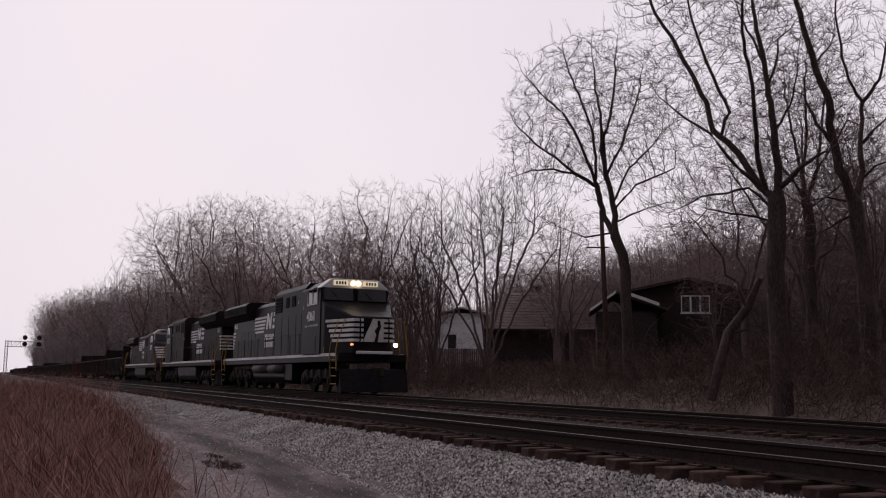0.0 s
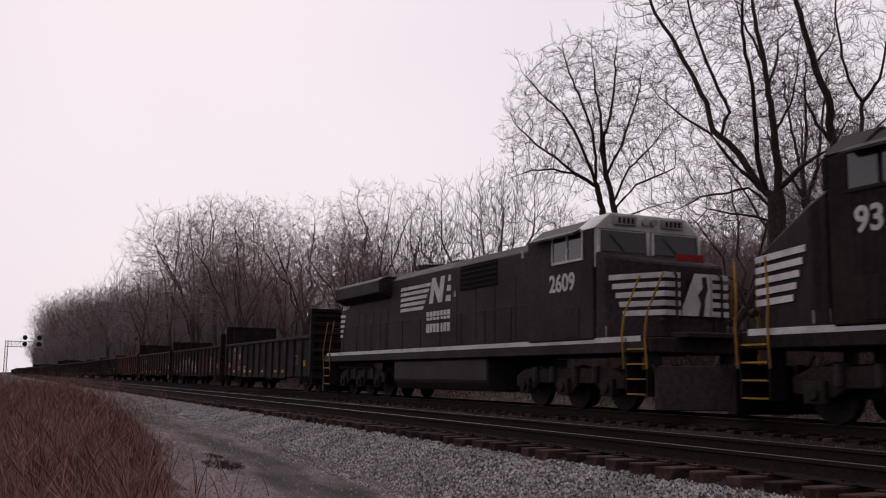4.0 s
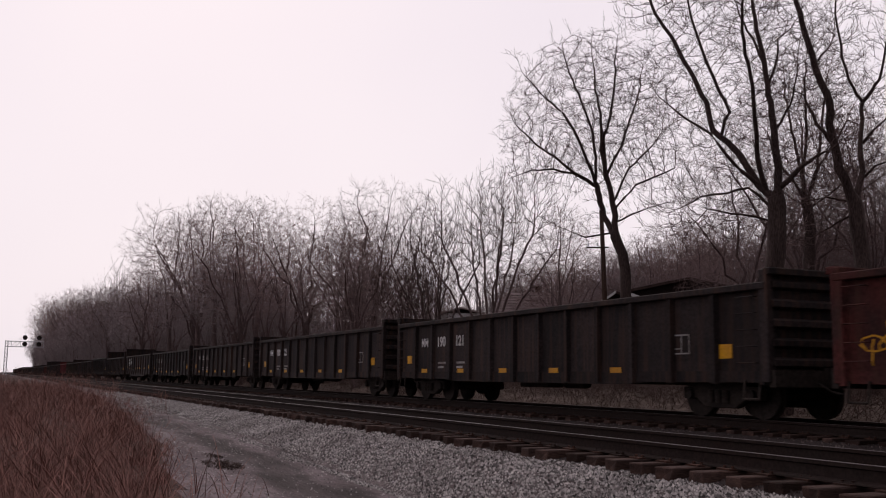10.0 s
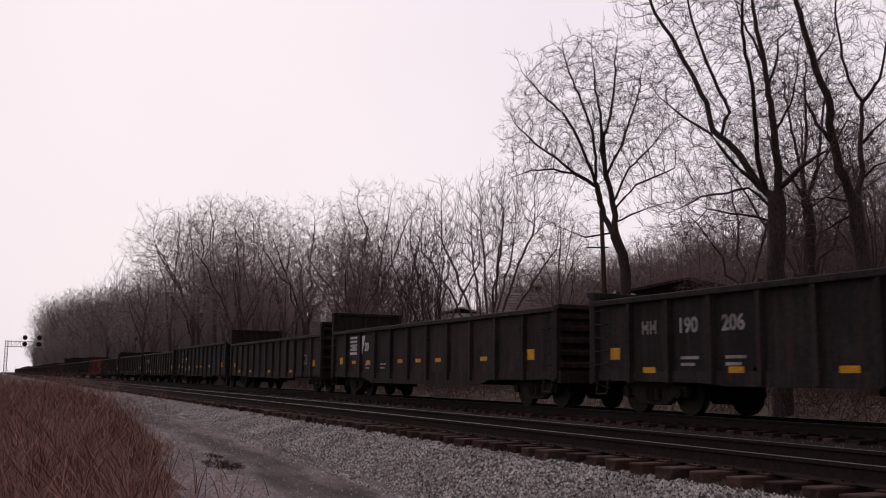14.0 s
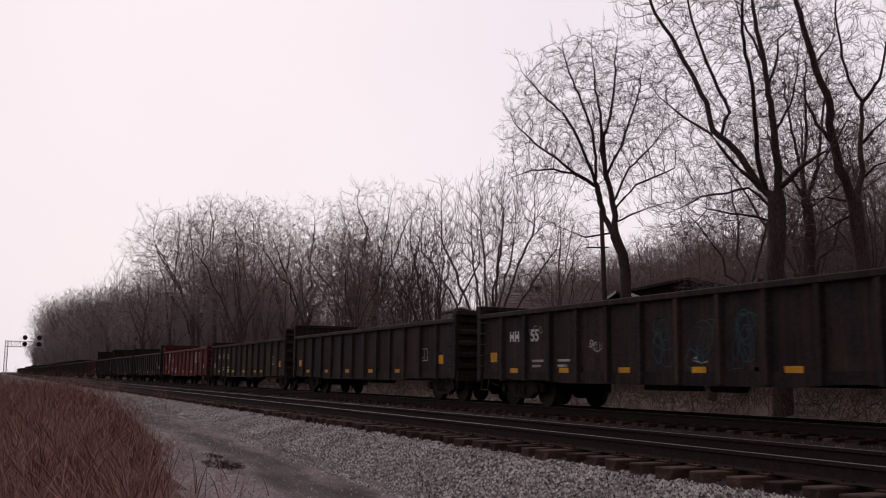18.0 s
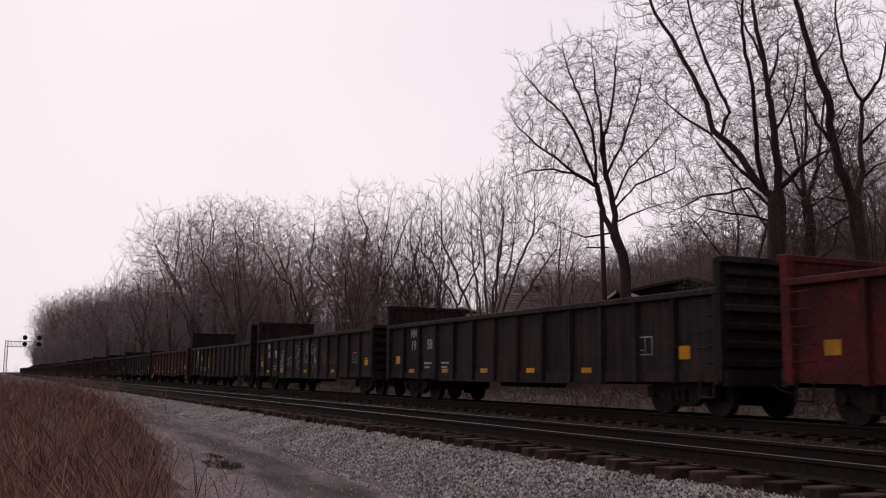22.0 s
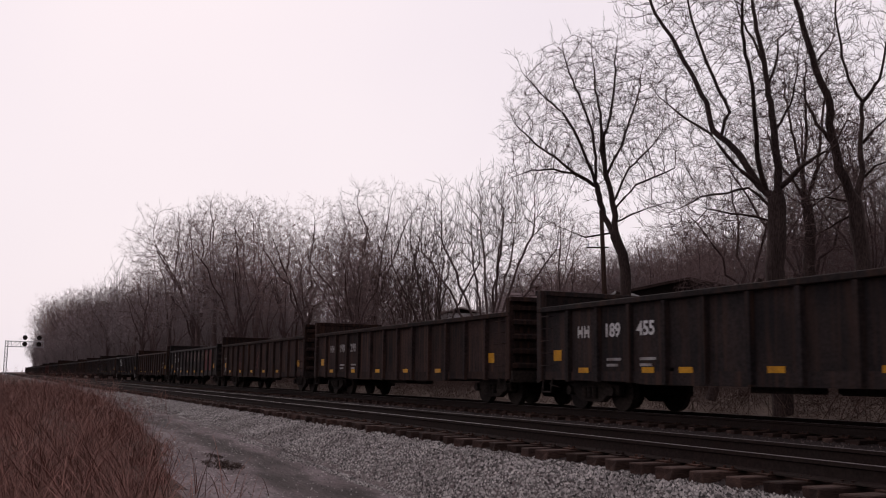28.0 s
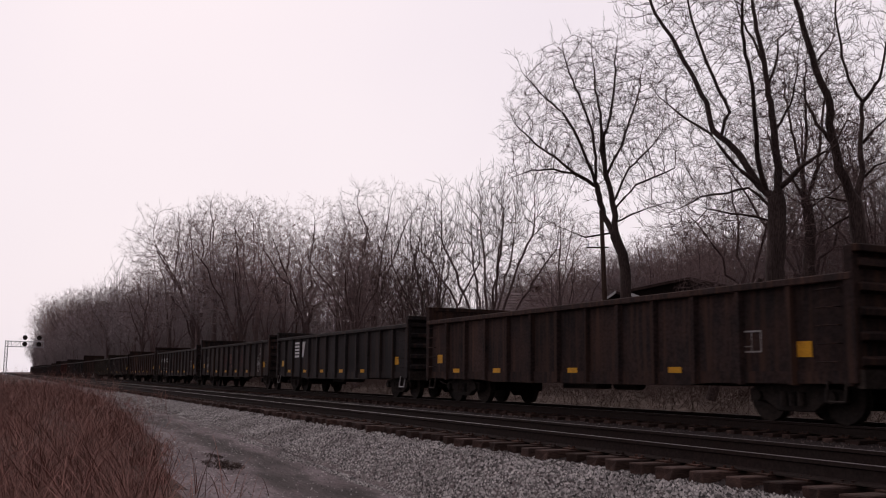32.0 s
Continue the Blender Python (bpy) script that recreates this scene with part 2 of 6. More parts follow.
def rod(bm, a, b, r, n=8, r2=None):
    a, b = Vector(a), Vector(b)
    z = (b - a).normalized()
    x = z.orthogonal().normalized()
    y = z.cross(x)
    r2 = r if r2 is None else r2
    ring = [(x * math.cos(2 * math.pi * i / n) + y * math.sin(2 * math.pi * i / n)) for i in range(n)]
    lo, hi = [bm.verts.new(a + d * r) for d in ring], [bm.verts.new(b + d * r2) for d in ring]
    bm.faces.new(lo[::-1])
    bm.faces.new(hi)
    for i in range(n):
        j = (i + 1) % n
        bm.faces.new((lo[i], lo[j], hi[j], hi[i]))
    return bm


def tube(bm, pts, r, n=6):
    for a, b in zip(pts, pts[1:]):
        rod(bm, a, b, r, n)
    return bm


def bevel(bm, w, seg=1):
    bmesh.ops.bevel(bm, geom=bm.edges[:], offset=w, segments=seg, affect="EDGES", profile=0.6)
    return bm


def mesh_of(bm, mat, name, smooth=False):
    bmesh.ops.recalc_face_normals(bm, faces=bm.faces[:])
    me = bpy.data.meshes.new(name)
    bm.to_mesh(me)
    bm.free()
    me.materials.append(mat)
    if smooth:
        for poly in me.polygons:
            poly.use_smooth = True
    return me


def part(name, bm, mat, parent, label="", smooth=False):
    """Links a bmesh, or a finished mesh, as one mesh object under a thing or a part."""
    me = bm if isinstance(bm, bpy.types.Mesh) else mesh_of(bm, mat, name, smooth)
    ob = new(name, me)
    ob.parent = parent
    if label:
        ob["label"] = label
    return ob


def placed(name, me, parent, x=0, y=0, z=0, rz=0, label=""):
    ob = new(name, me)
    ob.parent = parent
    ob.matrix_basis = pose(x, y, z, 0, 0, rz)
    if label:
        ob["label"] = label
    return ob


def B():
    return bmesh.new()


def thing(name, x, y, z, label, category, group="", kind="", rz=0):
    ob = new(name)
    ob.matrix_basis = pose(x, y, z, 0, 0, rz)
    return tagged(ob, label, category, group, kind)


def raw_mesh(name, verts, faces, mat, smooth=False):
    me = bpy.data.meshes.new(name)
    me.from_pydata(verts, [], faces)
    me.materials.append(mat)
    if smooth:
        me.polygons.foreach_set("use_smooth", [True] * len(me.polygons))
    me.update()
    return me


def letters(text, height, mat, name="lettering"):
    """Flat raised letters in the built-in font, in the x-z plane, facing -y, starting at x = 0."""
    cu = bpy.data.curves.new(name, "FONT")
    cu.body, cu.size, cu.extrude = text, height * 1.4, 0.003
    cu.offset = height * 0.035
    ob = bpy.data.objects.new(name, cu)
    scene.collection.objects.link(ob)
    me = bpy.data.meshes.new_from_object(ob.evaluated_get(bpy.context.evaluated_depsgraph_get()))
    bpy.data.objects.remove(ob)
    bpy.data.curves.remove(cu)
    me.transform(Euler((math.pi / 2, 0, 0)).to_matrix().to_4x4())
    me.materials.clear()
    me.materials.append(mat)
    me.name = name
    return me

# ---- ground, tracks ----
def lerp_table(x, table):
    for (a, fa), (b, fb) in zip(table, table[1:]):
        if x <= b:
            return fa + (fb - fa) * max(0.0, (x - a) / (b - a))
    return table[-1][1]


def path_level(x):
    return lerp_table(x, [(-400, -0.36), (-60, -0.42), (-34, -0.52), (-22, -0.68), (-13, -0.92), (100, -0.95)])


def ballast_toe(x):
    return lerp_table(x, [(-400, 5.7), (-60, 5.6), (-30, 5.45), (-12, 5.25), (100, 5.2)])


def grass_edge(x):
    return lerp_table(x, [(-400, 4.9), (-90, 4.8), (-50, 4.6), (-30, 3.85), (-20, 3.05), (-13, 2.3), (-9, 1.65), (100, 1.5)])


def ground_level(x, y):
    p, toe = path_level(x), ballast_toe(x)
    rut = 0.035 * math.sin((y - 3.0) * 4.2) + 0.03 * noise.noise((x * 0.35, y * 0.9, 0))
    if y < toe:
        e = grass_edge(x)
        return p + (rut if y > e else 0.02 + 0.10 * min(1, (e - y) / 2) + 0.04 * noise.noise((x * 0.6, y * 0.6, 3)))
    if y < 6.3:
        return p + (-0.37 - p) * (y - toe) / (6.3 - toe) + 0.02 * noise.noise((x * 1.5, y * 1.5, 5))
    table = [(6.3, -0.37), (6.62, -0.31), (6.9, -0.27), (9.2, -0.27), (9.5, -0.31), (10.6, -0.46), (12.3, -0.32), (12.6, -0.26), (15.3, -0.26), (15.6, -0.32), (16.7, -0.68), (17.6, -0.72),
             (19.5, -0.45), (23, 0.15), (30, 0.7), (45, 1.2), (80, 1.6), (200, 2.2), (500, 2.5), (4000, 2.5)]
    bumps = 0.0 if y < 15.6 else min(1, (y - 15.6) / 4) * (0.12 * noise.noise((x * 0.25, y * 0.25, 9)))
    return lerp_table(y, table) + bumps


def rutted_dirt():
    """Packed pale dirt with two muddy wheel tracks that run along the line."""
    m = material("packed_purple_grey_dirt", (0.165, 0.148, 0.152), 0.9, vary=0.38, scale=9, sharp=0.12, tint=(0.095, 0.082, 0.083), bump=0.03, bump_scale=18, stretch=(0.35, 1, 1))
    n, l = m.node_tree.nodes, m.node_tree.links
    b = n["Principled BSDF"]
    src = b.inputs["Base Color"].links[0].from_socket
    tc, sep, mp = n.new("ShaderNodeTexCoord"), n.new("ShaderNodeSeparateXYZ"), n.new("ShaderNodeMapping")
    mp.inputs["Scale"].default_value = (0.3, 1.1, 1)
    l.new(tc.outputs["Object"], sep.inputs[0])
    l.new(tc.outputs["Object"], mp.inputs["Vector"])
    wander = n.new("ShaderNodeTexNoise")
    wander.inputs["Scale"].default_value, wander.inputs["Detail"].default_value = 1.5, 6
    l.new(mp.outputs[0], wander.inputs["Vector"])
    off = n.new("ShaderNodeMath")
    off.operation = "MULTIPLY_ADD"
    off.inputs[1].default_value = 1.4
    l.new(wander.outputs["Fac"], off.inputs[0])
    l.new(sep.outputs["Y"], off.inputs[2])
    across = n.new("ShaderNodeMapRange")
    across.inputs["From Min"].default_value, across.inputs["From Max"].default_value = 2.7, 6.7
    l.new(off.outputs[0], across.inputs["Value"])
    mud = n.new("ShaderNodeValToRGB")
    stops = mud.color_ramp.elements
    stops[0].position, stops[0].color = 0.0, (0.25, 0.25, 0.25, 1)
    stops[1].position, stops[1].color = 1.0, (0.5, 0.5, 0.5, 1)
    for pos, k in ((0.10, 0.0), (0.45, 0.0), (0.52, 0.85), (0.64, 0.95), (0.69, 0.25), (0.74, 0.25), (0.79, 0.9), (0.88, 0.7)):
        stops.new(pos).color = (k, k, k, 1)
    l.new(across.outputs[0], mud.inputs["Fac"])
    mix = n.new("ShaderNodeMix")
    mix.data_type = "RGBA"
    patch, soft, keep = n.new("ShaderNodeTexNoise"), n.new("ShaderNodeMapRange"), n.new("ShaderNodeMath")
    patch.inputs["Scale"].default_value, patch.inputs["Detail"].default_value = 2.6, 7
    l.new(mp.outputs[0], patch.inputs["Vector"])
    soft.inputs["From Min"].default_value, soft.inputs["From Max"].default_value = 0.36, 0.62
    soft.inputs["To Min"].default_value = 0.5
    l.new(patch.outputs["Fac"], soft.inputs["Value"])
    keep.operation = "MULTIPLY"
    l.new(mud.outputs["Color"], keep.inputs[0])
    l.new(soft.outputs[0], keep.inputs[1])
    l.new(keep.outputs[0], mix.inputs["Factor"])
    l.new(src, mix.inputs["A"])
    mix.inputs["B"].default_value = (0.030, 0.024, 0.022, 1)
    l.new(mix.outputs["Result"], b.inputs["Base Color"])
    return m


def build_ground():
    xs = [-4000, -2200, -1200, -800, -600, -450, -350, -280, -220, -180, -150, -125] + [-110 + i for i in range(60)] + [-50 + 0.4 * i for i in range(150)] + [12, 18, 30, 60, 120, 300, 900, 4000]
    ys = [-4000, -1200, -400, -150, -60, -25, -12, -6, -3, -1.5] + [-0.75 + 0.2 * i for i in range(60)] + [11.3 + 0.3 * i for i in range(30)] + [21 + i for i in range(16)] + [38, 41, 45, 50, 58, 68, 80, 100, 140, 200, 320, 600, 1500, 4000]
    verts = [(x, y, ground_level(x, y)) for x in xs for y in ys]
    ny = len(ys)
    faces = [(i * ny + j, (i + 1) * ny + j, (i + 1) * ny + j + 1, i * ny + j + 1) for i in range(len(xs) - 1) for j in range(ny - 1)]
    soil = material("dead_grass_soil", (0.055, 0.035, 0.029), 0.95, vary=0.4, scale=3, tint=(0.045, 0.03, 0.026), bump=0.03, bump_scale=12)
    dirt = rutted_dirt()
    leafy = material("leaf_strewn_bank_soil", (0.125, 0.106, 0.088), 0.95, vary=0.45, scale=7, tint=(0.070, 0.056, 0.046), bump=0.04, bump_scale=10)
    gravel = material("loose_ballast_under_stones", (0.13, 0.12, 0.117), 0.95, vary=0.5, scale=12, tint=(0.08, 0.07, 0.07), bump=0.03, bump_scale=26)
    me = raw_mesh("ground", verts, faces, soil, True)
    for m in (dirt, gravel, BALLAST_BED, leafy):
        me.materials.append(m)
    slots = []
    for i in range(len(xs) - 1):
        for j in range(ny - 1):
            x, y = (xs[i] + xs[i + 1]) / 2, (ys[j] + ys[j + 1]) / 2
            wob = 0.55 * noise.noise((x * 0.35, y * 0.35, 1)) + 0.25 * noise.noise((x * 1.3, y * 1.3, 6))
            toe = ballast_toe(x)
            slots.append(0 if y + wob < grass_edge(x) else 1 if y + 0.7 * wob < toe else 2 if y < 6.45 else 3 if y < 16.3 + wob else 4)
    me.polygons.foreach_set("material_index", slots)
    tagged(new("ground", me), "rough ground with a dirt path, gravel shoulder and leafy bank", "ground", kind="structure")


build_ground()


def rail_profile(y):
    return [(y - 0.075, -0.185), (y + 0.075, -0.185), (y + 0.07, -0.170), (y + 0.012, -0.150), (y + 0.010, -0.05), (y + 0.036, -0.038), (y + 0.037, -0.004),
            (y - 0.037, -0.004), (y - 0.036, -0.038), (y - 0.010, -0.05), (y - 0.012, -0.150), (y - 0.07, -0.170)]


def build_track(y0, label):
    track = thing("railway_track", 0, y0, 0, label, "railway track", kind="structure")
    for y in (-0.755, 0.755):
        b = B()
        for a, c in ((-1500, -500), (-500, -200), (-200, -100), (-100, -40), (-40, 60)):
            prism(b, rail_profile(y), a, c, "x")
        rail = part("rail", b, RAIL_SIDE, track, "rusty steel rail")
        part("rail_head", box(B(), -1500, 60, y - 0.034, y + 0.034, -0.004, 0.0), RAIL_TOP, rail, "worn shiny running surface")
    return track


TRACKS = [build_track(NEAR_Y, "near railway track of rusty rails on dark wooden ties"), build_track(TRAIN_Y, "railway track under the train, rusty rails on ties")]

# ---- gondola cars ----
CACHE = {}


def shared(key, build):
    if key not in CACHE:
        CACHE[key] = build()
    return CACHE[key]


HALF_W = 1.50


def wheel_mesh(r):
    def build():
        b = B()
        rod(b, (0, -0.06, 0), (0, 0.06, 0), r, 20)
        rod(b, (0, 0.06, 0), (0, 0.09, 0), r + 0.025, 20)
        rod(b, (0, -0.12, 0), (0, -0.06, 0), 0.12, 10)
        return mesh_of(b, UNDER, "wheel")
    return shared(("wheel", r), build)


def bogie(parent, x):
    def frame_mesh():
        b = B()
        prism(b, [(-1.10, 0.36), (-1.10, 0.60), (-0.75, 0.62), (-0.45, 0.78), (0.45, 0.78), (0.75, 0.62), (1.10, 0.60), (1.10, 0.36), (0.72, 0.38), (0.42, 0.20), (-0.42, 0.20), (-0.72, 0.38)], -0.09, 0.09)
        return bevel_mesh(b, UNDER, "side_frame")
    def spring_mesh():
        return mesh_of(rod(B(), (0, -0.12, 0.30), (0, -0.12, 0.55), 0.075, 10), UNDER, "coil_spring")
    def bearing_mesh():
        return mesh_of(rod(B(), (0, -0.16, 0), (0, 0.1, 0), 0.11, 10), UNDER, "bearing_cap")
    def bolster():
        b = box(B(), -0.22, 0.22, -1.0, 1.0, 0.5, 0.72)
        for s in (-0.88, 0.88):
            rod(b, (s, -0.75, 0.44), (s, 0.75, 0.44), 0.08, 8)
        return mesh_of(b, UNDER, "bolster")
    truck = placed("bogie", shared("bolster", bolster), parent, x)
    for s in (-1, 1):
        f = placed("side_frame", shared("side_frame", frame_mesh), truck, 0, s * 0.98)
        if s < 0:
            for i in (-0.2, 0, 0.2):
                placed("coil_spring", shared("springs", spring_mesh), truck, i, -0.98)
        for a in (-0.88, 0.88):
            placed("wheel", wheel_mesh(0.44), truck, a, s * 0.755, 0.44, 0 if s < 0 else 180)
            placed("bearing_cap", shared("cap", bearing_mesh), truck, a, s * 0.98, 0.46, 0 if s < 0 else 180)
    return truck


def bevel_mesh(b, mat, name, w=0.02):
    bmesh.ops.recalc_face_normals(b, faces=b.faces[:])
    return mesh_of(bevel(b, w), mat, name)


def coupler_mesh():
    b = B()
    box(b, -0.55, 0.05, -0.10, 0.10, 0.72, 0.98)
    prism(b, [(0.05, -0.16), (0.05, 0.16), (0.30, 0.20), (0.38, 0.06), (0.20, 0.02), (0.30, -0.14)], 0.70, 1.0, "z")
    tube(b, [(-0.3, -0.5, 0.80), (0.1, -0.35, 0.55), (0.3, -0.28, 0.5)], 0.025)
    return mesh_of(b, UNDER, "coupler")


def gondola(u_front, u_rear, paint, front, rear, ribs=13, top=2.5, number=None, numpos=-1, stripes=(), marks="", belly=False, label=""):
    """One car, its local +x end leading. front, rear: heights of the end bulkheads over the rail."""
    mid, half = (u_front + u_rear) / 2, (u_front - u_rear) / 2 - 0.62
    mat = GON_PAINT[paint]
    car = thing("gondola_car", mid, TRAIN_Y, 0, label, "gondola car", "gondola cars of the freight train")
    h = half
    # side sheets with their posts, chords and sills
    for s in (-1, 1):
        y0, y1 = sorted((s * (HALF_W - 0.10), s * (HALF_W - 0.115)))
        if s > 0:
            part("side_sheet", box(B(), -h, h, y0, y1, 0.82, top - 0.12), mat, car)
        else:
            w = (2 * h - 0.24) / ribs
            sheet = mesh_of(box(B(), -w / 2, w / 2, y0, y1, 0.72, top - 0.12), mat, "side_panel")
            for i in range(ribs):
                placed("side_panel", sheet, car, -h + 0.12 + w * (i + 0.5))
        def chord():
            b = B()
            box(b, -h, h, *sorted((s * (HALF_W - 0.17), s * (HALF_W + 0.02))), top - 0.13, top)
            return bevel_mesh(b, mat, "top_chord", 0.015)
        part("top_chord", chord(), mat, car)
        b = B()
        prism(b, [(-h, 0.90), (-h, 0.70), (-h + 3.6, 0.68), (-h + 4.4, 0.50 if belly else 0.62), (h - 4.4, 0.50 if belly else 0.62), (h - 3.6, 0.68), (h, 0.70), (h, 0.90)],
              *sorted((s * (HALF_W - 0.075), s * (HALF_W - 0.0985))))
        part("side_sill", b, mat, car)
        rib = shared(("rib", paint, s, round(top, 2)), lambda: rib_mesh(s, mat, top))
        n = ribs
        for i in range(n + 1):
            placed("side_post", rib, car, -h + 0.12 + (2 * h - 0.24) * i / n)
    part("floor_deck", box(B(), -h, h, -HALF_W + 0.12, HALF_W - 0.12, 0.98, 1.06), RUST, car, "rusty steel floor")
    part("center_sill", box(B(), -h - 0.1, h + 0.1, -0.25, 0.25, 0.62, 0.98), UNDER, car)
    beam = shared("cross_beam", lambda: mesh_of(box(B(), -0.06, 0.06, -HALF_W + 0.1, HALF_W - 0.1, 0.80, 0.975), UNDER, "cross_beam"))
    for x in (-h + 5.2, h - 5.4):
        placed("cross_beam", beam, car, x)
    placed("brake_box", shared("brake_box", lambda: bevel_mesh(box(B(), -1.2, 0.3, -0.95, -0.5, 0.50, 0.80), UNDER, "brake_box")), car)
    placed("brake_cylinder", shared("brake_cylinder", lambda: mesh_of(rod(B(), (0.8, -0.7, 0.64), (1.7, -0.7, 0.64), 0.15, 10), UNDER, "brake_cylinder")), car)
    # end bulkheads
    for s, ht in ((1, front), (-1, rear)):
        x = s * h
        end = part("end_bulkhead", box(B(), *sorted((x, x - s * 0.03)), -HALF_W + 0.1, HALF_W - 0.1, 0.7, ht - 0.1), mat, car)
        n = 5 + (ht > 3.0) + (ht > 3.4)
        rm = shared(("endrib", paint), lambda: mesh_of(prism(B(), [(0, -0.10), (0.10, -0.05), (0.10, 0.05), (0, 0.10)], -HALF_W + 0.1, HALF_W - 0.1), mat, "end_rib"))
        for i in range(n):
            placed("end_rib", rm, end, x if s > 0 else x, 0, 1.05 + (ht - 1.35) * i / (n - 1) if n > 1 else 1.5, 0 if s > 0 else 180)
        for sy in (-1, 1):
            b = box(B(), *sorted((x + s * 0.05, x - s * 0.16)), *sorted((sy * (HALF_W - 0.16), sy * (HALF_W + 0.005))), 0.7, ht - 0.02)
            part("corner_post", bevel_mesh(b, mat, "corner_post", 0.015), mat, end)
        part("end_cap", bevel_mesh(box(B(), *sorted((x + s * 0.14, x - s * 0.06)), -HALF_W, HALF_W, ht - 0.13, ht), mat, "end_cap", 0.015), mat, end)
        placed("coupler", shared("coupler", coupler_mesh), car, s * (h + 0.25), 0, 0, 0 if s > 0 else 180)
        part("end_sill", box(B(), *sorted((x, x + s * 0.14)), -HALF_W + 0.05, HALF_W - 0.05, 0.62, 0.92), UNDER, car)
        # ladder and stirrup on the near corner
        grab = shared(("grab_iron", paint), lambda: mesh_of(tube(B(), [(-0.225, 0.02, 0), (-0.225, -0.07, 0), (0.225, -0.07, 0), (0.225, 0.02, 0)], 0.012, 5), mat, "grab_iron"))
        for k in range(5):
            placed("grab_iron", grab, car, x - s * 0.475, -HALF_W, 1.05 + 0.3 * k)
        b = tube(B(), [(x - s * 0.22, -HALF_W + 0.05, 0.74), (x - s * 0.22, -HALF_W, 0.40), (x - s * 0.62, -HALF_W, 0.40), (x - s * 0.62, -HALF_W + 0.05, 0.74)], 0.022, 6)
        part("stirrup_step", b, DULL_WHITE if int(-u_front) % 5 == 0 else UNDER, car, "bent steel stirrup step")
        bogie(car, s * (h - 1.75))
    b = B()
    rod(b, (-h - 0.28, 0.7, 1.7), (-h - 0.24, 0.7, 1.7), 0.28, 14)
    rod(b, (-h - 0.24, 0.7, 1.7), (-h, 0.7, 1.7), 0.03, 6)
    part("brake_wheel", b, UNDER, car)
    # reflective tape, plates and lettering on the near side, between the posts
    face = -HALF_W + 0.092
    pitch = (2 * h - 0.24) / ribs
    def bay(i, w=0.0):
        return -h + 0.12 + pitch * (i + 0.5) - w / 2
    for i, z, w, t in stripes:
        x = bay(i, w)
        fy = face if z > 0.9 else -HALF_W + 0.073
        part("reflector", box(B(), x, x + w, fy - 0.004, fy, z, z + t), REFLECT, car, "yellow reflective tape")
    if number:
        mark, digits = number
        i = numpos
        b = B()
        x, top_row = bay(i + (0.1 if "stack" in marks else 0), 0.5), (0.34 if "stack" in marks else 0.0)
        for k in range(2):
            x0 = x + 0.27 * k
            for a0, a1, c0, c1 in ((0, 0.05, 0, 0.28), (0.16, 0.21, 0, 0.28), (0.05, 0.16, 0.09, 0.19)):
                box(b, x0 + a0, x0 + a1, face - 0.004, face, NUM_Z + top_row + c0, NUM_Z + top_row + c1)
        part("road_mark", b, DULL_WHITE if "dull" in marks else WHITE, car, "blocked-out railway initials")
        for k, word in enumerate(digits):
            me = letters(word, 0.30, DULL_WHITE if "dull" in marks else WHITE, "road_number")
            if "stack" in marks:
                placed("road_number", me, car, bay(i + k + 0.2, 0.72), face - 0.004, 1.62)
            else:
                placed("road_number", me, car, bay(i + 1 + k, 0.78), face - 0.004, NUM_Z)
        for k in range(2):
            for r in range(2):
                part("data_line", box(B(), bay(i + 1 + k, 0.6), bay(i + 1 + k, 0.6) + (0.55, 0.42)[r], face - 0.004, face, 1.14 - 0.13 * r, 1.20 - 0.13 * r), DULL_WHITE, car, "line of small faded lettering")
    if "maroon" in marks:
        b = B()
        for k in (numpos, numpos + 1):
            box(b, bay(k, pitch - 0.25), bay(k, pitch - 0.25) + pitch - 0.25, face - 0.002, face + 0.01, 0.98, 2.3)
        part("number_panel", b, MAROON, car, "faded maroon paint panels behind the number")
    if "plate" in marks:
        b = B()
        x, z = bay(ribs - (2 if "fwd" in marks else 2.3), 0.45), 1.24
        for a in ((0, 0.5, 0, 0.03), (0, 0.5, 0.37, 0.40), (0, 0.03, 0.03, 0.37), (0.47, 0.5, 0.03, 0.37), (0.24, 0.26, 0.03, 0.37), (0.03, 0.24, 0.1, 0.12)):
            box(b, x + a[0], x + a[1], face - 0.004, face, z + a[2], z + a[3])
        part("consolidated_stencil", b, DULL_WHITE, car, "white outlined stencil box")
    if "logo" in marks:
        b = B()
        x = bay(2 if "rearlogo" in marks else ribs - 3 if "frontlogo" in marks else numpos, 0.9)
        for k in range(5):
            prism(b, [(x, 1.55 + 0.15 * k), (x + 0.75, 1.55 + 0.15 * k), (x + 0.80, 1.64 + 0.15 * k), (x, 1.64 + 0.15 * k)], face - 0.004, face)
        prism(b, [(x + 0.95, 1.55), (x + 1.35, 1.55), (x + 1.65, 2.24), (x + 1.2, 2.24)], face - 0.004, face)
        part("railway_emblem", b, DULL_WHITE if paint == "red" else WHITE, car, "white striped emblem")
    if "bigword" in marks:
        # remains of a long row of tall letters, and a red patch
        for i in range(4, ribs - 2):
            for k in range(2):
                x = bay(i, 0.62) + 0.40 * k
                part("tall_letter_stroke", box(B(), x, x + 0.15, face - 0.004, face, 1.62, 2.22), WORN_LETTER, car, "worn tall letter stroke")
            if i % 2:
                part("tall_letter_stroke", box(B(), bay(i, 0.62), bay(i, 0.62) + 0.55, face - 0.005, face, 2.08, 2.22), WORN_LETTER, car, "worn tall letter stroke")
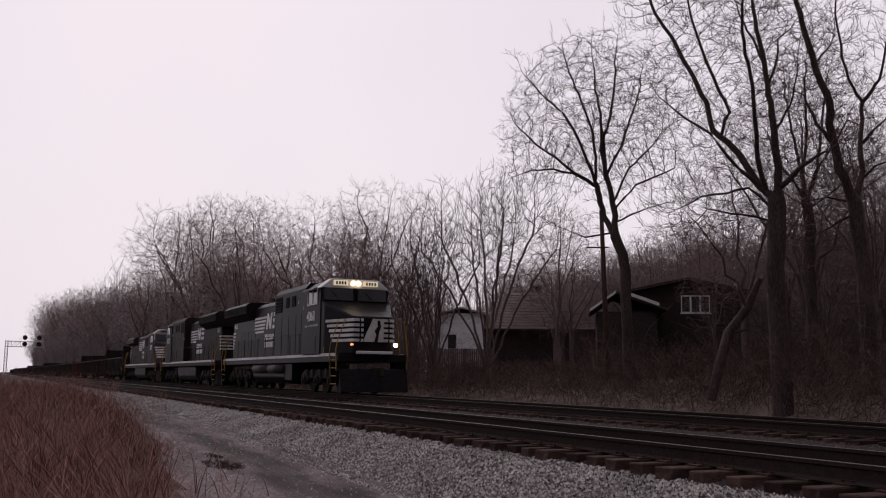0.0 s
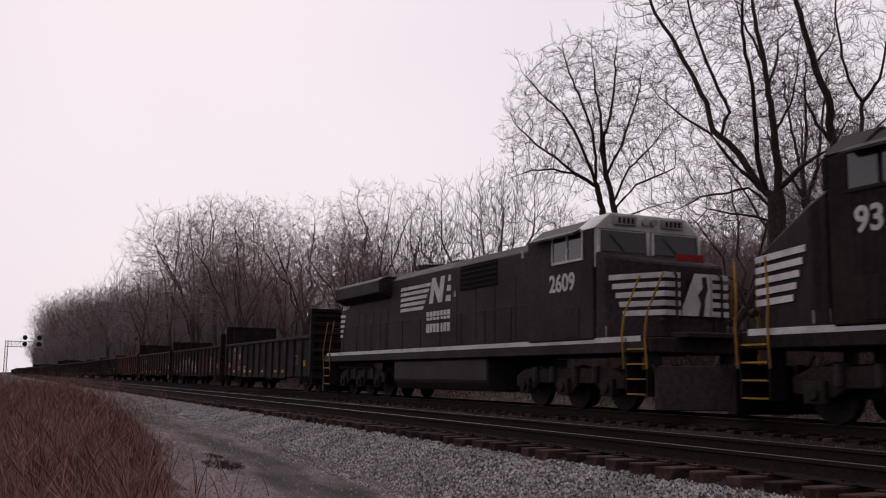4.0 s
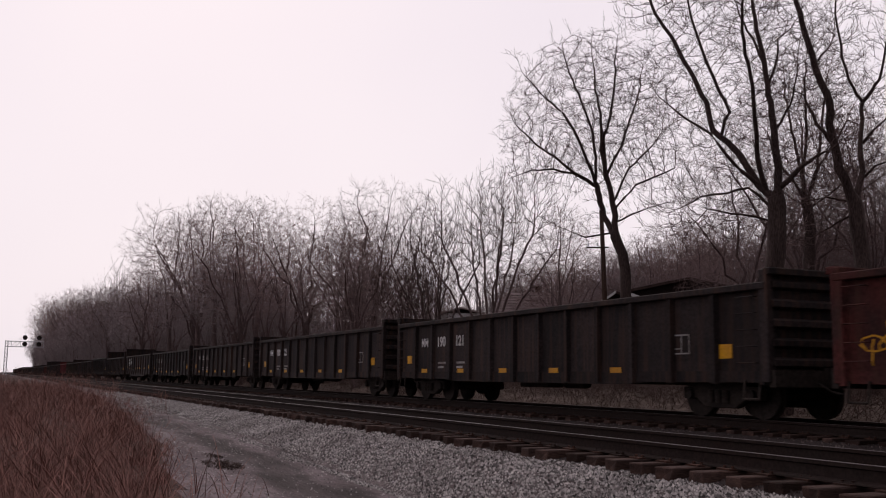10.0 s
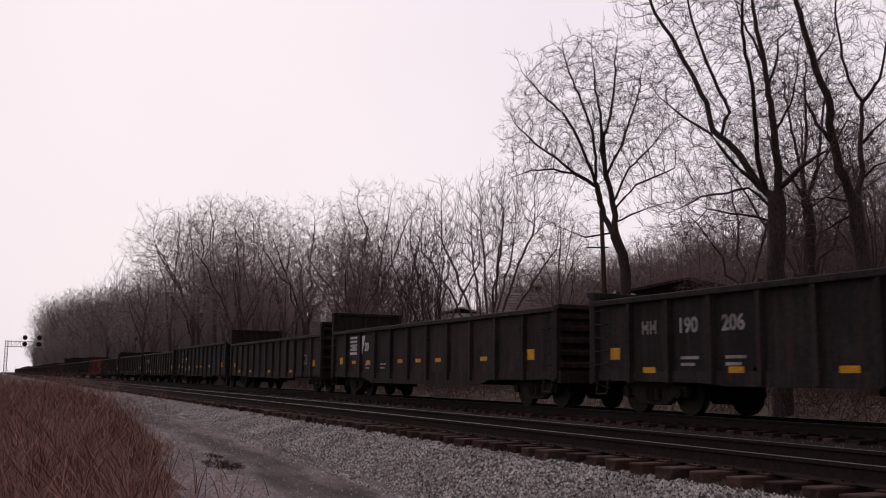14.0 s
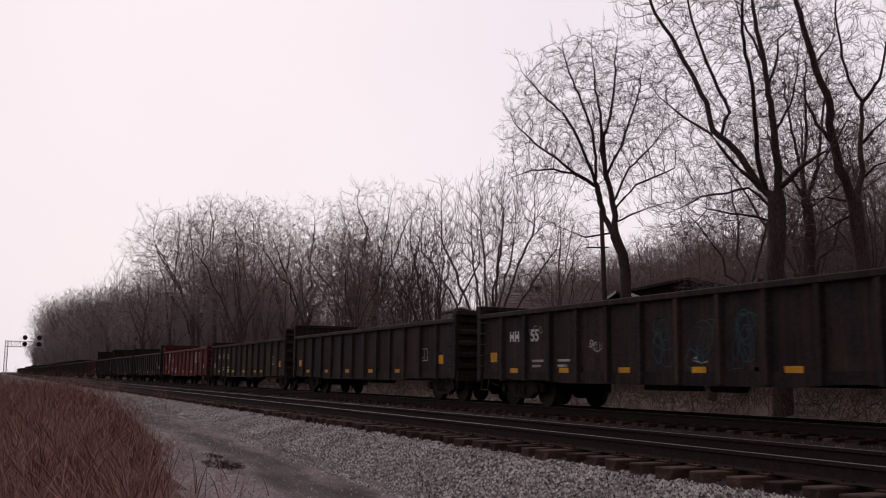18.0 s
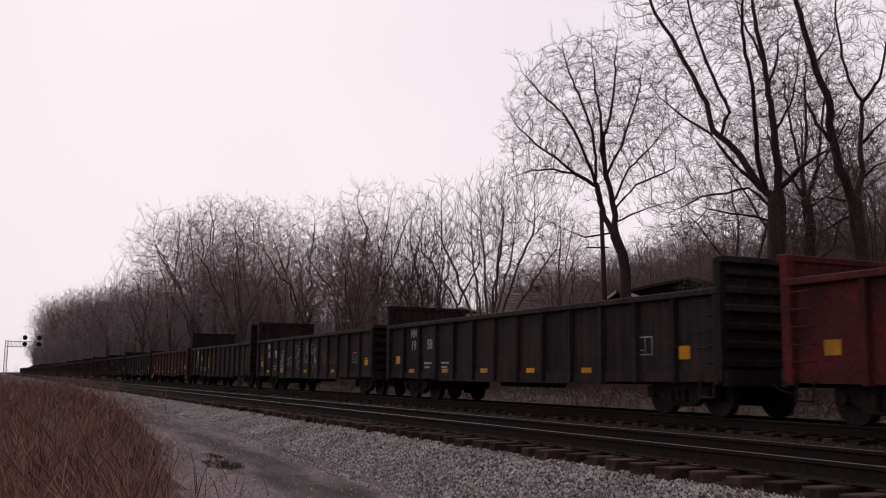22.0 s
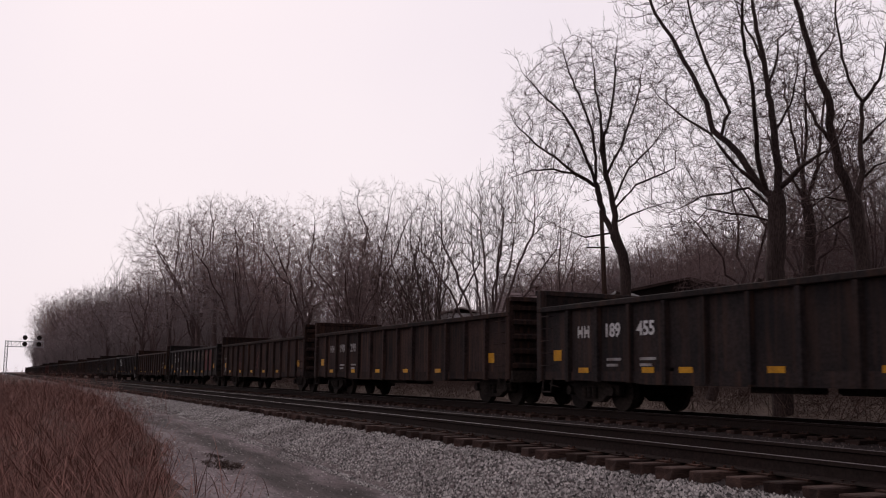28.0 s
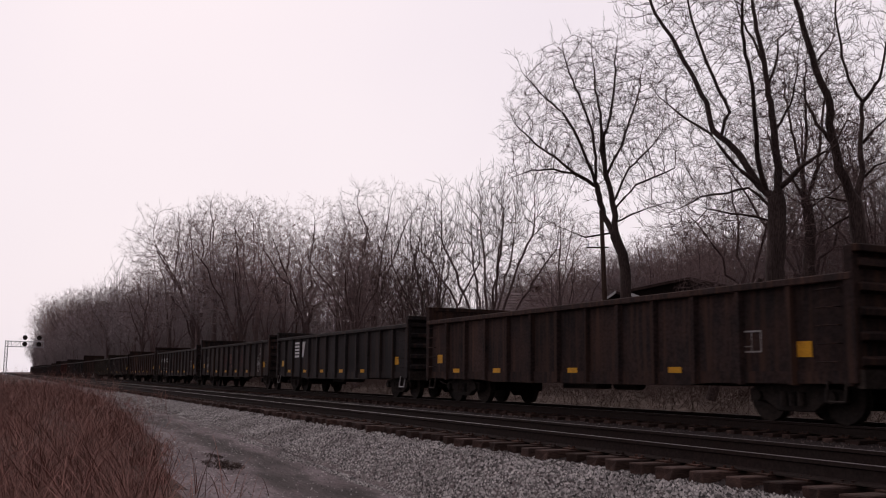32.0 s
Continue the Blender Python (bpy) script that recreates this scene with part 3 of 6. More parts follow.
        for i in (ribs - 3, ribs - 2):
            part("red_patch", box(B(), bay(i, pitch - 0.25), bay(i, pitch - 0.25) + pitch - 0.25, face - 0.002, face, 1.0, 2.3), MAROON, car, "dull red paint patch")
    if "graf" in marks:
        rnd = random.Random(int(-u_front * 10))
        for i, paint_name, z0, z1, strokes in marks_of_spray(marks, ribs, rnd):
            x0 = bay(i, pitch - 0.34)
            b = B()
            scrawl(b, rnd, x0, x0 + pitch - 0.34, z0, z1, strokes, face - 0.002)
            part("graffiti", b, SPRAY[paint_name], car, "spray-painted scrawl")["kind"] = "stuff"
    return car


NUM_Z = 1.68      # foot of the road numbers over the rail
SPRAY = {"white": DULL_WHITE, "pink": GRAF_PINK, "teal": GRAF_TEAL, "yellow": REFLECT, "red": MAROON, "olive": GRAF_OLIVE}


def scrawl(b, rnd, x0, x1, z0, z1, strokes, y):
    """Flat jagged and looped strokes inside one bay."""
    for s in range(strokes):
        cx, cz = rnd.uniform(x0 + 0.15, x1 - 0.15), rnd.uniform(z0 + 0.1, z1 - 0.1)
        rx, rz = rnd.uniform(0.06, 0.26), rnd.uniform(0.1, 0.42) * (z1 - z0)
        ang, turn = rnd.uniform(0, 6.283), rnd.choice((-1, 1)) * rnd.uniform(0.35, 0.7)
        pts = []
        for _ in range(rnd.randint(5, 13)):
            pts.append((min(max(cx + rx * math.cos(ang), x0), x1), min(max(cz + rz * math.sin(ang), z0), z1)))
            ang += turn * rnd.uniform(0.6, 1.8)
            cx += rnd.uniform(-0.05, 0.05)
        w = rnd.uniform(0.007, 0.02)
        for (xa, za), (xb, zb) in zip(pts, pts[1:]):
            d = Vector((xb - xa, 0, zb - za))
            if d.length < 0.02:
                continue
            q = d.normalized().cross(Vector((0, 1, 0))) * w
            yy = y - 0.0004 * s
            b.faces.new([b.verts.new((xx, yy, zz)) for xx, zz in ((xa - q.x, za - q.z), (xb - q.x, zb - q.z), (xb + q.x, zb + q.z), (xa + q.x, za + q.z))])


def marks_of_spray(marks, ribs, rnd):
    """Bay, paint, lower and upper edge, and how many strokes."""
    if "scrap" in marks:
        return [(6, "white", 0.95, 2.25, 12), (6, "yellow", 1.0, 1.5, 4), (5, "pink", 1.4, 2.0, 6), (4, "pink", 1.0, 1.9, 7), (3, "red", 1.0, 2.1, 12), (3, "pink", 1.0, 2.1, 7), (1, "yellow", 1.0, 1.6, 7), (0, "yellow", 1.0, 1.7, 6), (1, "white", 1.5, 2.1, 4), (9, "red", 1.0, 2.0, 4)]
    if "gteal" in marks:
        return [(ribs - 5, "teal", 0.95, 2.2, 8), (ribs - 6, "teal", 0.95, 1.9, 8), (ribs - 7, "teal", 0.95, 2.0, 7), (ribs - 6, "white", 1.0, 1.3, 2), (4, "white", 1.35, 1.7, 3), (2, "white", 1.8, 2.1, 3)]
    if "tagged" in marks:
        return [(3, "white", 0.95, 1.9, 14), (0, "olive", 1.1, 1.9, 8), (4, "white", 1.0, 1.6, 6), (5, "white", 0.95, 2.1, 6), (6, "white", 1.2, 2.2, 6), (7, "white", 1.0, 2.1, 7), (8, "olive", 1.0, 1.8, 5), (9, "pink", 1.0, 1.6, 4)]
    out = []
    for i in range(ribs):
        if rnd.random() < (0.95 if "lots" in marks else 0.34):
            out.append((i, rnd.choice(("white", "pink", "white", "red")), 0.92, rnd.uniform(1.6, 2.15), 16 if "lots" in marks else 6))
    return out


def rib_mesh(s, mat, top):
    b = B()
    yi, yo = s * (HALF_W - 0.10), s * HALF_W
    prism(b, [(-0.10, yi), (-0.055, yo), (0.055, yo), (0.10, yi)], 0.66, top - 0.131, "z")
    return mesh_of(b, mat, "side_post")


def tapes(ribs, n=5, z=0.87, fwd=0):
    out = [(ribs - 1.3 + 0.3 * fwd, 1.14, 0.36, 0.27), (0.05, 1.16, 0.36, 0.26)]
    for k in range(n):
        out.append((1 + round(k * (ribs - 3) / n), z, 0.42, 0.12))
    return out


# front, rear, paint, bulkhead heights, posts and what is painted on each car, in the order in which they pass
CARS = [
    (-108.3, -126.6, "grey", 3.65, 3.57, 13, ("NS", ("192", "815")), 1, "maroon stack plate dull", 6),
    (-126.9, -145.5, "brown", 3.18, 3.2, 14, None, 1, "graf lots", 2),
    (-145.7, -164.7, "brown", 2.66, 3.45, 13, ("NS", ("19", "06")), 1, "dull plate fwd", 5),
    (-164.9, -182.9, "oxide", 2.66, 2.62, 11, None, 1, "graf scrap plate fwd", 4),
    (-183.2, -201.8, "black", 2.75, 2.72, 13, ("NW", ("190", "121")), 1, "plate", 5),
    (-202.0, -220.8, "black", 2.75, 2.72, 13, ("NW", ("180", "22")), 1, "plate", 5),
    (-221.0, -239.4, "black", 2.75, 2.72, 13, ("NW", ("183", "651")), 1, "plate dull", 5),
    (-239.7, -258.3, "grey", 2.75, 2.72, 13, ("NW", ("190", "206")), 1, "plate dull", 5),
    (-258.6, -277.2, "black", 2.55, 3.3, 11, ("NS", ("20",)), 1, "logo belly", 6),
    (-277.5, -295.9, "black", 3.0, 3.35, 13, None, 1, "plate", 4),
    (-296.1, -314.4, "grey", 2.55, 2.55, 12, ("NS", ("201", "012")), 1, "stack tall", 5),
    (-314.7, -332.3, "black", 2.6, 2.75, 13, ("NS", ("55",)), 1, "graf gteal", 5),
    (-332.6, -351.0, "black", 2.72, 3.05, 13, None, 1, "plate dull", 5),
    (-351.3, -369.6, "olive", 2.95, 2.75, 13, ("NW", ("19", "00")), 1, "dull plate", 6),
    (-369.9, -388.8, "red", 2.62, 2.95, 11, ("CR", ("511", "23")), 1, "stack frontlogo", 4),
    (-389.2, -407.6, "black", 3.1, 3.2, 13, ("NS", ("19", "58")), 1, "stack plate dull", 5),
    (-407.9, -426.1, "black", 2.6, 3.5, 13, ("NS", ("167", "735")), 1, "stack graf tagged plate fwd", 4),
    (-426.4, -444.8, "grey", 3.45, 3.6, 13, ("NS", ("192", "893")), 1, "stack bars", 0),
    (-445.1, -463.2, "oxide", 2.62, 2.6, 11, None, 1, "graf plate dull", 4),
    (-463.6, -481.8, "grey", 2.75, 2.9, 13, None, 1, "graf", 4),
    (-482.1, -499.6, "black", 3.0, 2.95, 13, ("NW", ("189", "455")), 1, "", 6),
    (-499.9, -518.4, "brown", 2.9, 3.0, 13, ("NW", ("190", "290")), 1, "dull", 5),
    (-518.8, -537.2, "brown", 3.0, 3.0, 13, None, 1, "graf dull", 5),
    (-537.5, -556.4, "grey", 2.62, 2.95, 13, ("NS", ("187", "718")), 1, "stack bigword", 5),
    (-556.7, -574.8, "brown", 2.95, 2.95, 13, None, 1, "plate", 4),
    (-575.2, -592.8, "grey", 2.75, 2.8, 13, None, 2, "logo rearlogo", 5),
    (-593.2, -612.0, "black", 2.75, 3.0, 13, None, 1, "graf plate", 5),
]
LOOKS = {"black": "weathered black steel gondola car with ribbed sides", "grey": "dusty charcoal gondola car with ribbed steel sides", "brown": "rusty brown gondola car with ribbed sides",
         "oxide": "oxide-red rusty gondola car with ribbed sides", "red": "faded red gondola car with white markings", "olive": "dark olive gondola car with yellow tape"}
GONDOLAS = []
for uf, ur, paint, hf, hr, ribs, number, pos, marks, ntape in CARS:
    look_words = LOOKS[paint] + (" and graffiti" if "graf" in marks else " and high ends" if max(hf, hr) > 3.1 else "")
    tape = tapes(ribs, n=ntape, fwd=1 if "fwd" in marks else 0) if "bars" not in marks else [(0.65, 1.15, 0.09, 1.0), (3.75, 1.15, 0.09, 0.65), (5.5, 1.4, 0.07, 0.5), (7.5, 1.4, 0.07, 0.5), (9.5, 1.4, 0.07, 0.5), (11.6, 1.05, 0.10, 1.1)]
    if "belly" in marks or "tall" in marks:
        tape = [(i, 1.2, w, t) for i, z, w, t in tape]
    if "scrap" in marks:
        tape = [(10, 1.0, 0.42, 0.26)] + [(i, 0.93, 0.42, 0.12) for i in (2, 4, 6, 8)]
    GONDOLAS.append(gondola(uf, ur, paint, hf, hr, ribs, 2.68 if "tall" in marks else 2.5, number, pos, tape, marks, "belly" in marks, look_words))
# the rest of the train, always far off
tail_u = -612.4
TAIL_ORDER = [4, 22, 6, 13, 2, 25, 8, 3, 9, 21, 5, 19, 7, 12, 20, 24, 10, 26]
for k in TAIL_ORDER:
    src = GONDOLAS[k]
    GONDOLAS.append(copy_thing(src, pose(tail_u - 9.35, TRAIN_Y, 0)))
    tail_u -= 18.7

# ---- locomotives ----
def loco_truck(parent, x):
    def frame_mesh():
        b = B()
        prism(b, [(-2.45, 0.52), (-2.45, 0.80), (-2.0, 0.98), (2.0, 0.98), (2.45, 0.80), (2.45, 0.52), (1.55, 0.45), (1.25, 0.62), (0.55, 0.62), (0.3, 0.40), (-0.3, 0.40), (-0.55, 0.62), (-1.25, 0.62), (-1.55, 0.45)], -0.08, 0.08)
        return bevel_mesh(b, UNDER, "side_frame")
    def box_mesh():
        b = B()
        box(b, -0.24, 0.24, -0.14, 0.1, 0.34, 0.74)
        rod(b, (0, -0.20, 0.53), (0, -0.14, 0.53), 0.13, 10)
        return bevel_mesh(b, UNDER, "axle_box", 0.02)
    def spring_mesh():
        b = B()
        for a in (-0.42, 0.42):
            rod(b, (a, -0.10, 0.66), (a, -0.10, 1.02), 0.10, 10)
        return mesh_of(b, TANK_GREY, "coil_springs")
    t = part("bogie", bevel_mesh(box(B(), -2.3, 2.3, -0.7, 0.7, 0.45, 0.95), UNDER, "bogie", 0.03), UNDER, parent)
    t.location.x = x
    for s in (-1, 1):
        rz = 0 if s < 0 else 180
        placed("side_frame", shared("lframe", frame_mesh), t, 0, s * 1.12, 0, rz)
        for a in (-1.88, 0, 1.88):
            placed("wheel", wheel_mesh(0.53), t, a, s * 0.755, 0.53, rz)
            placed("axle_box", shared("lbox", box_mesh), t, a, s * 1.16, 0, rz)
        for a in (-0.95, 0.95):
            placed("coil_springs", shared("lspring", spring_mesh), t, a, s * 1.12, 0, rz)
    return t


def emblem(parent, x, z, y, s, flip=1):
    """Slanted speed stripes and a block of two initials as plain shapes; s = -1 near side."""
    y0, y1 = sorted((y, y + s * 0.006))
    for k in range(5):
        zz = z + 0.185 * k
        b = prism(B(), [(x + flip * 0.0, zz), (x + flip * (2.0 + 0.14 * k), zz), (x + flip * (2.08 + 0.14 * k), zz + 0.11), (x + flip * 0.06, zz + 0.11)], y0, y1)
        part("speed_stripe", b, WHITE, parent, "white slanted speed stripe")
    b = B()
    x0 = x + flip * 2.5
    prism(b, [(x0, z + 0.15), (x0 + flip * 0.30, z + 0.15), (x0 + flip * 0.52, z + 0.98), (x0 + flip * 0.22, z + 0.98)], y0, y1)
    prism(b, [(x0 + flip * 0.70, z + 0.15), (x0 + flip * 1.02, z + 0.15), (x0 + flip * 1.24, z + 0.98), (x0 + flip * 0.92, z + 0.98)], y0, y1)
    prism(b, [(x0 + flip * 0.30, z + 0.80), (x0 + flip * 0.50, z + 0.98), (x0 + flip * 0.94, z + 0.34), (x0 + flip * 0.72, z + 0.15)], y0 - 0.003, y1)
    part("emblem_block", b, WHITE, parent, "slanted white emblem block")
    for k in range(3):
        zz, sh = z + 0.15 + 0.32 * k, 0.085 * k
        bar = prism(B(), [(x0 + flip * (1.28 + sh), zz), (x0 + flip * (2.22 + sh), zz), (x0 + flip * (2.27 + sh), zz + 0.19), (x0 + flip * (1.33 + sh), zz + 0.19)], y0, y1)
        part("emblem_bar", bar, WHITE, parent, "slanted white emblem bar")
    b = B()
    for r in range(2):
        for k in range(7 + r):
            x0 = x + flip * (2.3 + 0.27 * k)
            box(b, *sorted((x0, x0 + flip * 0.21)), y0, y1, z - 0.40 - 0.40 * r, z - 0.12 - 0.40 * r)
    part("name_lettering", b, WHITE, parent, "two blocked-out rows of white lettering")


def locomotive(u_mid, reverse, paint, lead, number, length, label, emd=False, lit=True):
    loco = thing("diesel_locomotive", u_mid, TRAIN_Y, 0, label, "locomotive", "locomotives of the freight train", rz=180 if reverse else 0)
    P = paint
    e = length / 2 - 0.75                 # end of the platform
    # frame, sill stripe, tank, trucks
    part("frame", bevel_mesh(box(B(), -e, e, -1.48, 1.48, 1.30, 1.62), P, "frame", 0.02), P, loco)
    for s in (-1, 1):
        part("sill_stripe", box(B(), -e + 0.4, e - 0.35, *sorted((s * 1.481, s * 1.49)), 1.54, 1.66), WHITE, loco, "white stripe along the sill")
    tank_mat = LOCO_BLACK if lead else TANK_GREY
    tb = B()
    prism(tb, [(-1.35, 1.28), (-1.35, 0.62), (-1.1, 0.34), (1.1, 0.34), (1.35, 0.62), (1.35, 1.28)], -3.6, 2.6 if lead else 3.4, "x")
    part("fuel_tank", bevel_mesh(tb, tank_mat, "fuel_tank", 0.05), tank_mat, loco)
    if lead:
        for s in (-1, 1):
            for a, c in ((-3.2, -0.6), (-0.2, 2.4)):
                part("air_reservoir", rod(B(), (a, s * 1.30, 1.05), (c, s * 1.30, 1.05), 0.24, 16), TANK_GREY, loco, "grey air reservoir", True)
        part("equipment_box", bevel_mesh(box(B(), 2.8, 4.0, -1.4, 1.4, 0.5, 1.28), P, "equipment_box", 0.03), P, loco)
    for x in (-7.3, 7.3):
        loco_truck(loco, x)
    K = 0.4 if emd else 0.8               # front of the engine hood
    U = 0.0 if emd else 0.27              # the wide cabs stand taller
    # engine hood with doors
    hood = part("hood", bevel_mesh(box(B(), -e + 0.75, K, -1.02, 1.02, 1.62, 4.18 + U * 0.6), P, "hood", 0.04), P, loco)
    b = B()
    prism(b, [(-1.02, 4.16 + U * 0.6), (-0.72, 4.40 + U * 0.6), (0.72, 4.40 + U * 0.6), (1.02, 4.16 + U * 0.6)], -5.2, K, "x")
    part("hood_roof", b, P, loco)
    for s in (-1, 1):
        rz = 0 if s < 0 else 180
        def door():
            d = B()
            box(d, -0.36, 0.36, -0.012, 0.0, 0, 1.45)
            return bevel_mesh(d, P, "hood_door", 0.004)
        dm = shared(("door", P.name), door)
        for k in range(5):
            placed("hood_door", dm, hood, -e + 2.6 + 0.78 * k, s * 1.02, 1.72, rz)
    # exhaust, fans, horn
    b = B()
    rod(b, (-3.2, 0, 4.38), (-3.2, 0, 4.82 if U else 4.62), 0.62, 16)
    part("exhaust_pipe", b, P, loco)
    # radiator with its flared wings
    b = B()
    if emd:
        prism(b, [(-1.04, 3.55), (-1.50, 3.75), (-1.50, 4.2), (-1.2, 4.36), (1.2, 4.36), (1.50, 4.2), (1.50, 3.75), (1.04, 3.5)], -e + 1.3, -2.9 - 1.9, "x")
    else:
        prism(b, [(-1.04, 3.75), (-1.54, 4.10), (-1.54, 4.56), (-1.3, 4.72), (1.3, 4.72), (1.54, 4.56), (1.54, 4.10), (1.04, 3.75)], -e + 0.35, -4.9, "x")
    rad = part("radiator_wing", bevel_mesh(b, P, "radiator_wing", 0.03), P, loco)
    for s in (-1, 1):
        sc = shared(("screen", s), lambda: mesh_of(box(B(), 0, 0.62, *sorted((s * 1.541, s * 1.553)), 4.15, 4.50), SOOT, "radiator_screen"))
        for k in range(8):
            if not emd:
                placed("radiator_screen", sc, rad, -e + 0.5 + 0.68 * k)
    # tall electrical section behind the cab
    b = B()
    zt = 4.36 if emd else 4.88
    w = 1.10 if emd else 1.46
    prism(b, [(-w, 1.62), (-w, zt - 0.25), (-w + 0.22, zt), (w - 0.22, zt), (w, zt - 0.25), (w, 1.62)], K, 6.05, "x")
    inv = part("equipment_hood", bevel_mesh(b, P, "equipment_hood", 0.03), P, loco)
    vents = ((1.15, 3.55, 3.35, 4.1),) if emd else ((1.0, 2.2, 3.75, 4.5), (2.9, 3.4, 3.9, 4.4), (3.9, 4.5, 3.9, 4.4))
    for s in (-1, 1):
        for x0, x1, z0, z1 in vents:
            vent = part("vent", box(B(), x0, x1, *sorted((s * w, s * (w + 0.02))), z0, z1), SOOT, inv, "black intake screen")
            sl = shared(("slat", round(x1 - x0, 2)), lambda: mesh_of(box(B(), 0, x1 - x0, -0.012, 0.0, 0, 0.03), UNDER, "slat"))
            for k in range(5):
                placed("slat", sl, vent, x0 if s < 0 else x1, s * (w + 0.02), z0 + (z1 - z0) * (k + 0.5) / 5, 0 if s < 0 else 180)
        seam = shared(("seam", s, w), lambda: mesh_of(box(B(), -0.008, 0.008, *sorted((s * w, s * (w + 0.01))), 1.72, 3.5), UNDER, "panel_seam"))
        for x in (0.9, 2.2, 3.4, 4.6, 5.5):
            placed("panel_seam", seam, inv, x)
        tag = shared(("tag", s), lambda: mesh_of(box(B(), -0.07, 0.07, 0, 0.006, -0.09, 0.09), DULL_WHITE, "warning_label"))
        for x, z in ((5.0, 4.05), (5.8, 3.75), (0.75, 3.3)):
            placed("warning_label", tag, inv, x, s * (w + 0.004) - (0.006 if s < 0 else 0), z)
    # cab with its chamfered roof
    F = 9.05 if emd else 8.5
    b = B()
    prism(b, [(-1.53, 1.62), (-1.53, 4.20 + U), (-1.05, 4.56 + U), (1.05, 4.56 + U), (1.53, 4.20 + U), (1.53, 1.62)], 6.0, F, "x")
    cab_ob = part("cab", bevel_mesh(b, P, "cab", 0.04), P, loco)
    roof_mat = WHITE if emd or lead else P
    b = B()
    prism(b, [(-1.56, 4.20 + U), (-1.06, 4.61 + U), (1.06, 4.61 + U), (1.56, 4.20 + U)], F - 0.75, F + 0.06, "x")
    part("cab_roof_front", bevel_mesh(b, roof_mat, "cab_roof_front", 0.02), roof_mat, cab_ob, "white cab roof front" if roof_mat is WHITE else "")
    if emd:
        part("cab_face", bevel_mesh(box(B(), F, F + 0.04, -1.5, 1.5, 3.3, 4.2), WHITE, "cab_face", 0.01), WHITE, cab_ob, "white surround of the windshield")
    for s in (-1, 1):
        b = B()
        prism(b, [(s * 1.54, 4.22 + U), (s * 1.78, 4.10 + U), (s * 1.78, 4.14 + U), (s * 1.54, 4.26 + U)], 6.4, F - 0.5, "x")
        part("sun_visor", b, TANK_GREY, cab_ob, "grey side window visor")
        x0, x1 = F - 1.75, F - 0.45
        y0, y1 = sorted((s * 1.531, s * 1.540))
        win = part("side_window", box(B(), x0, x1, y0, y1, 3.56 + U, 4.14 + U), GLASS, cab_ob, "dark side window")
        fm = WHITE if lead or emd else P
        for a in ((x0 - 0.05, x0, 3.5, 4.2), (x1, x1 + 0.05, 3.5, 4.2), (x0, x1, 3.5, 3.56), (x0 + 0.62, x0 + 0.68, 3.56, 4.14)):
            part("window_bar", box(B(), a[0], a[1], *sorted((s * 1.541, s * 1.562)), a[2] + U, a[3] + U), fm, win)
        num = letters(number, 0.42, WHITE, "cab_number")
        if s < 0:
            placed("cab_number", num, cab_ob, F - 1.95, -1.536, 2.84 + U)
        else:
            placed("cab_number", num, cab_ob, F - 0.55, 1.536, 2.84 + U, 180)
        if lead:
            for sx, sw in ((-2.2, 0.34), (-1.78, 0.2), (-1.5, 1.15)):
                part("slogan_line", box(B(), F + sx, F + sx + sw, *sorted((s * 1.531, s * 1.536)), 2.84, 2.93), DULL_WHITE, cab_ob, "thin line of small lettering")
        part("cab_door", bevel_mesh(box(B(), F - 1.3, F - 0.6, *sorted((s * 1.531, s * 1.545)), 1.7, 2.4), P, "cab_door", 0.006), P, cab_ob)
        part("data_plate", box(B(), F + 0.05, F + 0.45, *sorted((s * 1.485, s * 1.49)), 1.68, 1.92), DULL_WHITE, loco, "white lettered data block")
    # windshield panes
    for ya, yb in ((-1.42, -0.10), (0.10, 1.42)):
        b = prism(B(), [(F + 0.10, 3.68 + U), (F + 0.05, 4.17 + U), (F + 0.075, 4.17 + U), (F + 0.125, 3.68 + U)], ya, yb, "y")
        pane = part("windshield", b, GLASS, cab_ob, "wide low windshield pane")
        fm = WHITE if emd else LOCO_BLACK
        for a in ((ya - 0.05, ya, 3.64, 4.2), (yb, yb + 0.05, 3.64, 4.2)):
            part("windshield_post", box(B(), F + 0.04, F + 0.14, a[0], a[1], a[2] + U, a[3] + U), fm, pane)
        part("wiper", tube(B(), [(F + 0.15, (ya + yb) / 2, 3.7 + U), (F + 0.12, ya + 0.3, 4.08 + U)], 0.012, 4), UNDER, pane)
    # number boards and headlights
    for ya, yb in ((-1.0, -0.36), (0.36, 1.0)):
        nb = part("number_board", bevel_mesh(box(B(), F + 0.05, F + 0.12, ya, yb, 4.32 + U, 4.54 + U), BOARD_GLOW if lit else DULL_WHITE, "number_board", 0.01), BOARD_GLOW, cab_ob, "number board with dark digits")
        dg = shared("board_digit", lambda: mesh_of(box(B(), 0, 0.005, 0, 0.075, 0, 0.13), UNDER, "board_digit"))
        for k in range(4):
            placed("board_digit", dg, nb, F + 0.121, ya + 0.10 + 0.125 * k, 4.365 + U)
    for y in (-0.12, 0.12):
        part("headlight", rod(B(), (F + 0.04, y, 4.43 + U), (F + 0.15, y, 4.43 + U), 0.085, 14), HEAD_GLOW if lit else DULL_WHITE, cab_ob, "headlight lens")
    # wide nose with chamfered corners, sloping up to the windshield
    N = F + (1.75 if emd else 2.4)
    b = B()
    prism(b, [(F + 0.02, -1.50), (F + 0.45, -1.49), (N, -0.86), (N, 0.86), (F + 0.45, 1.49), (F + 0.02, 1.50)], 1.62, 3.66 + U, "z")
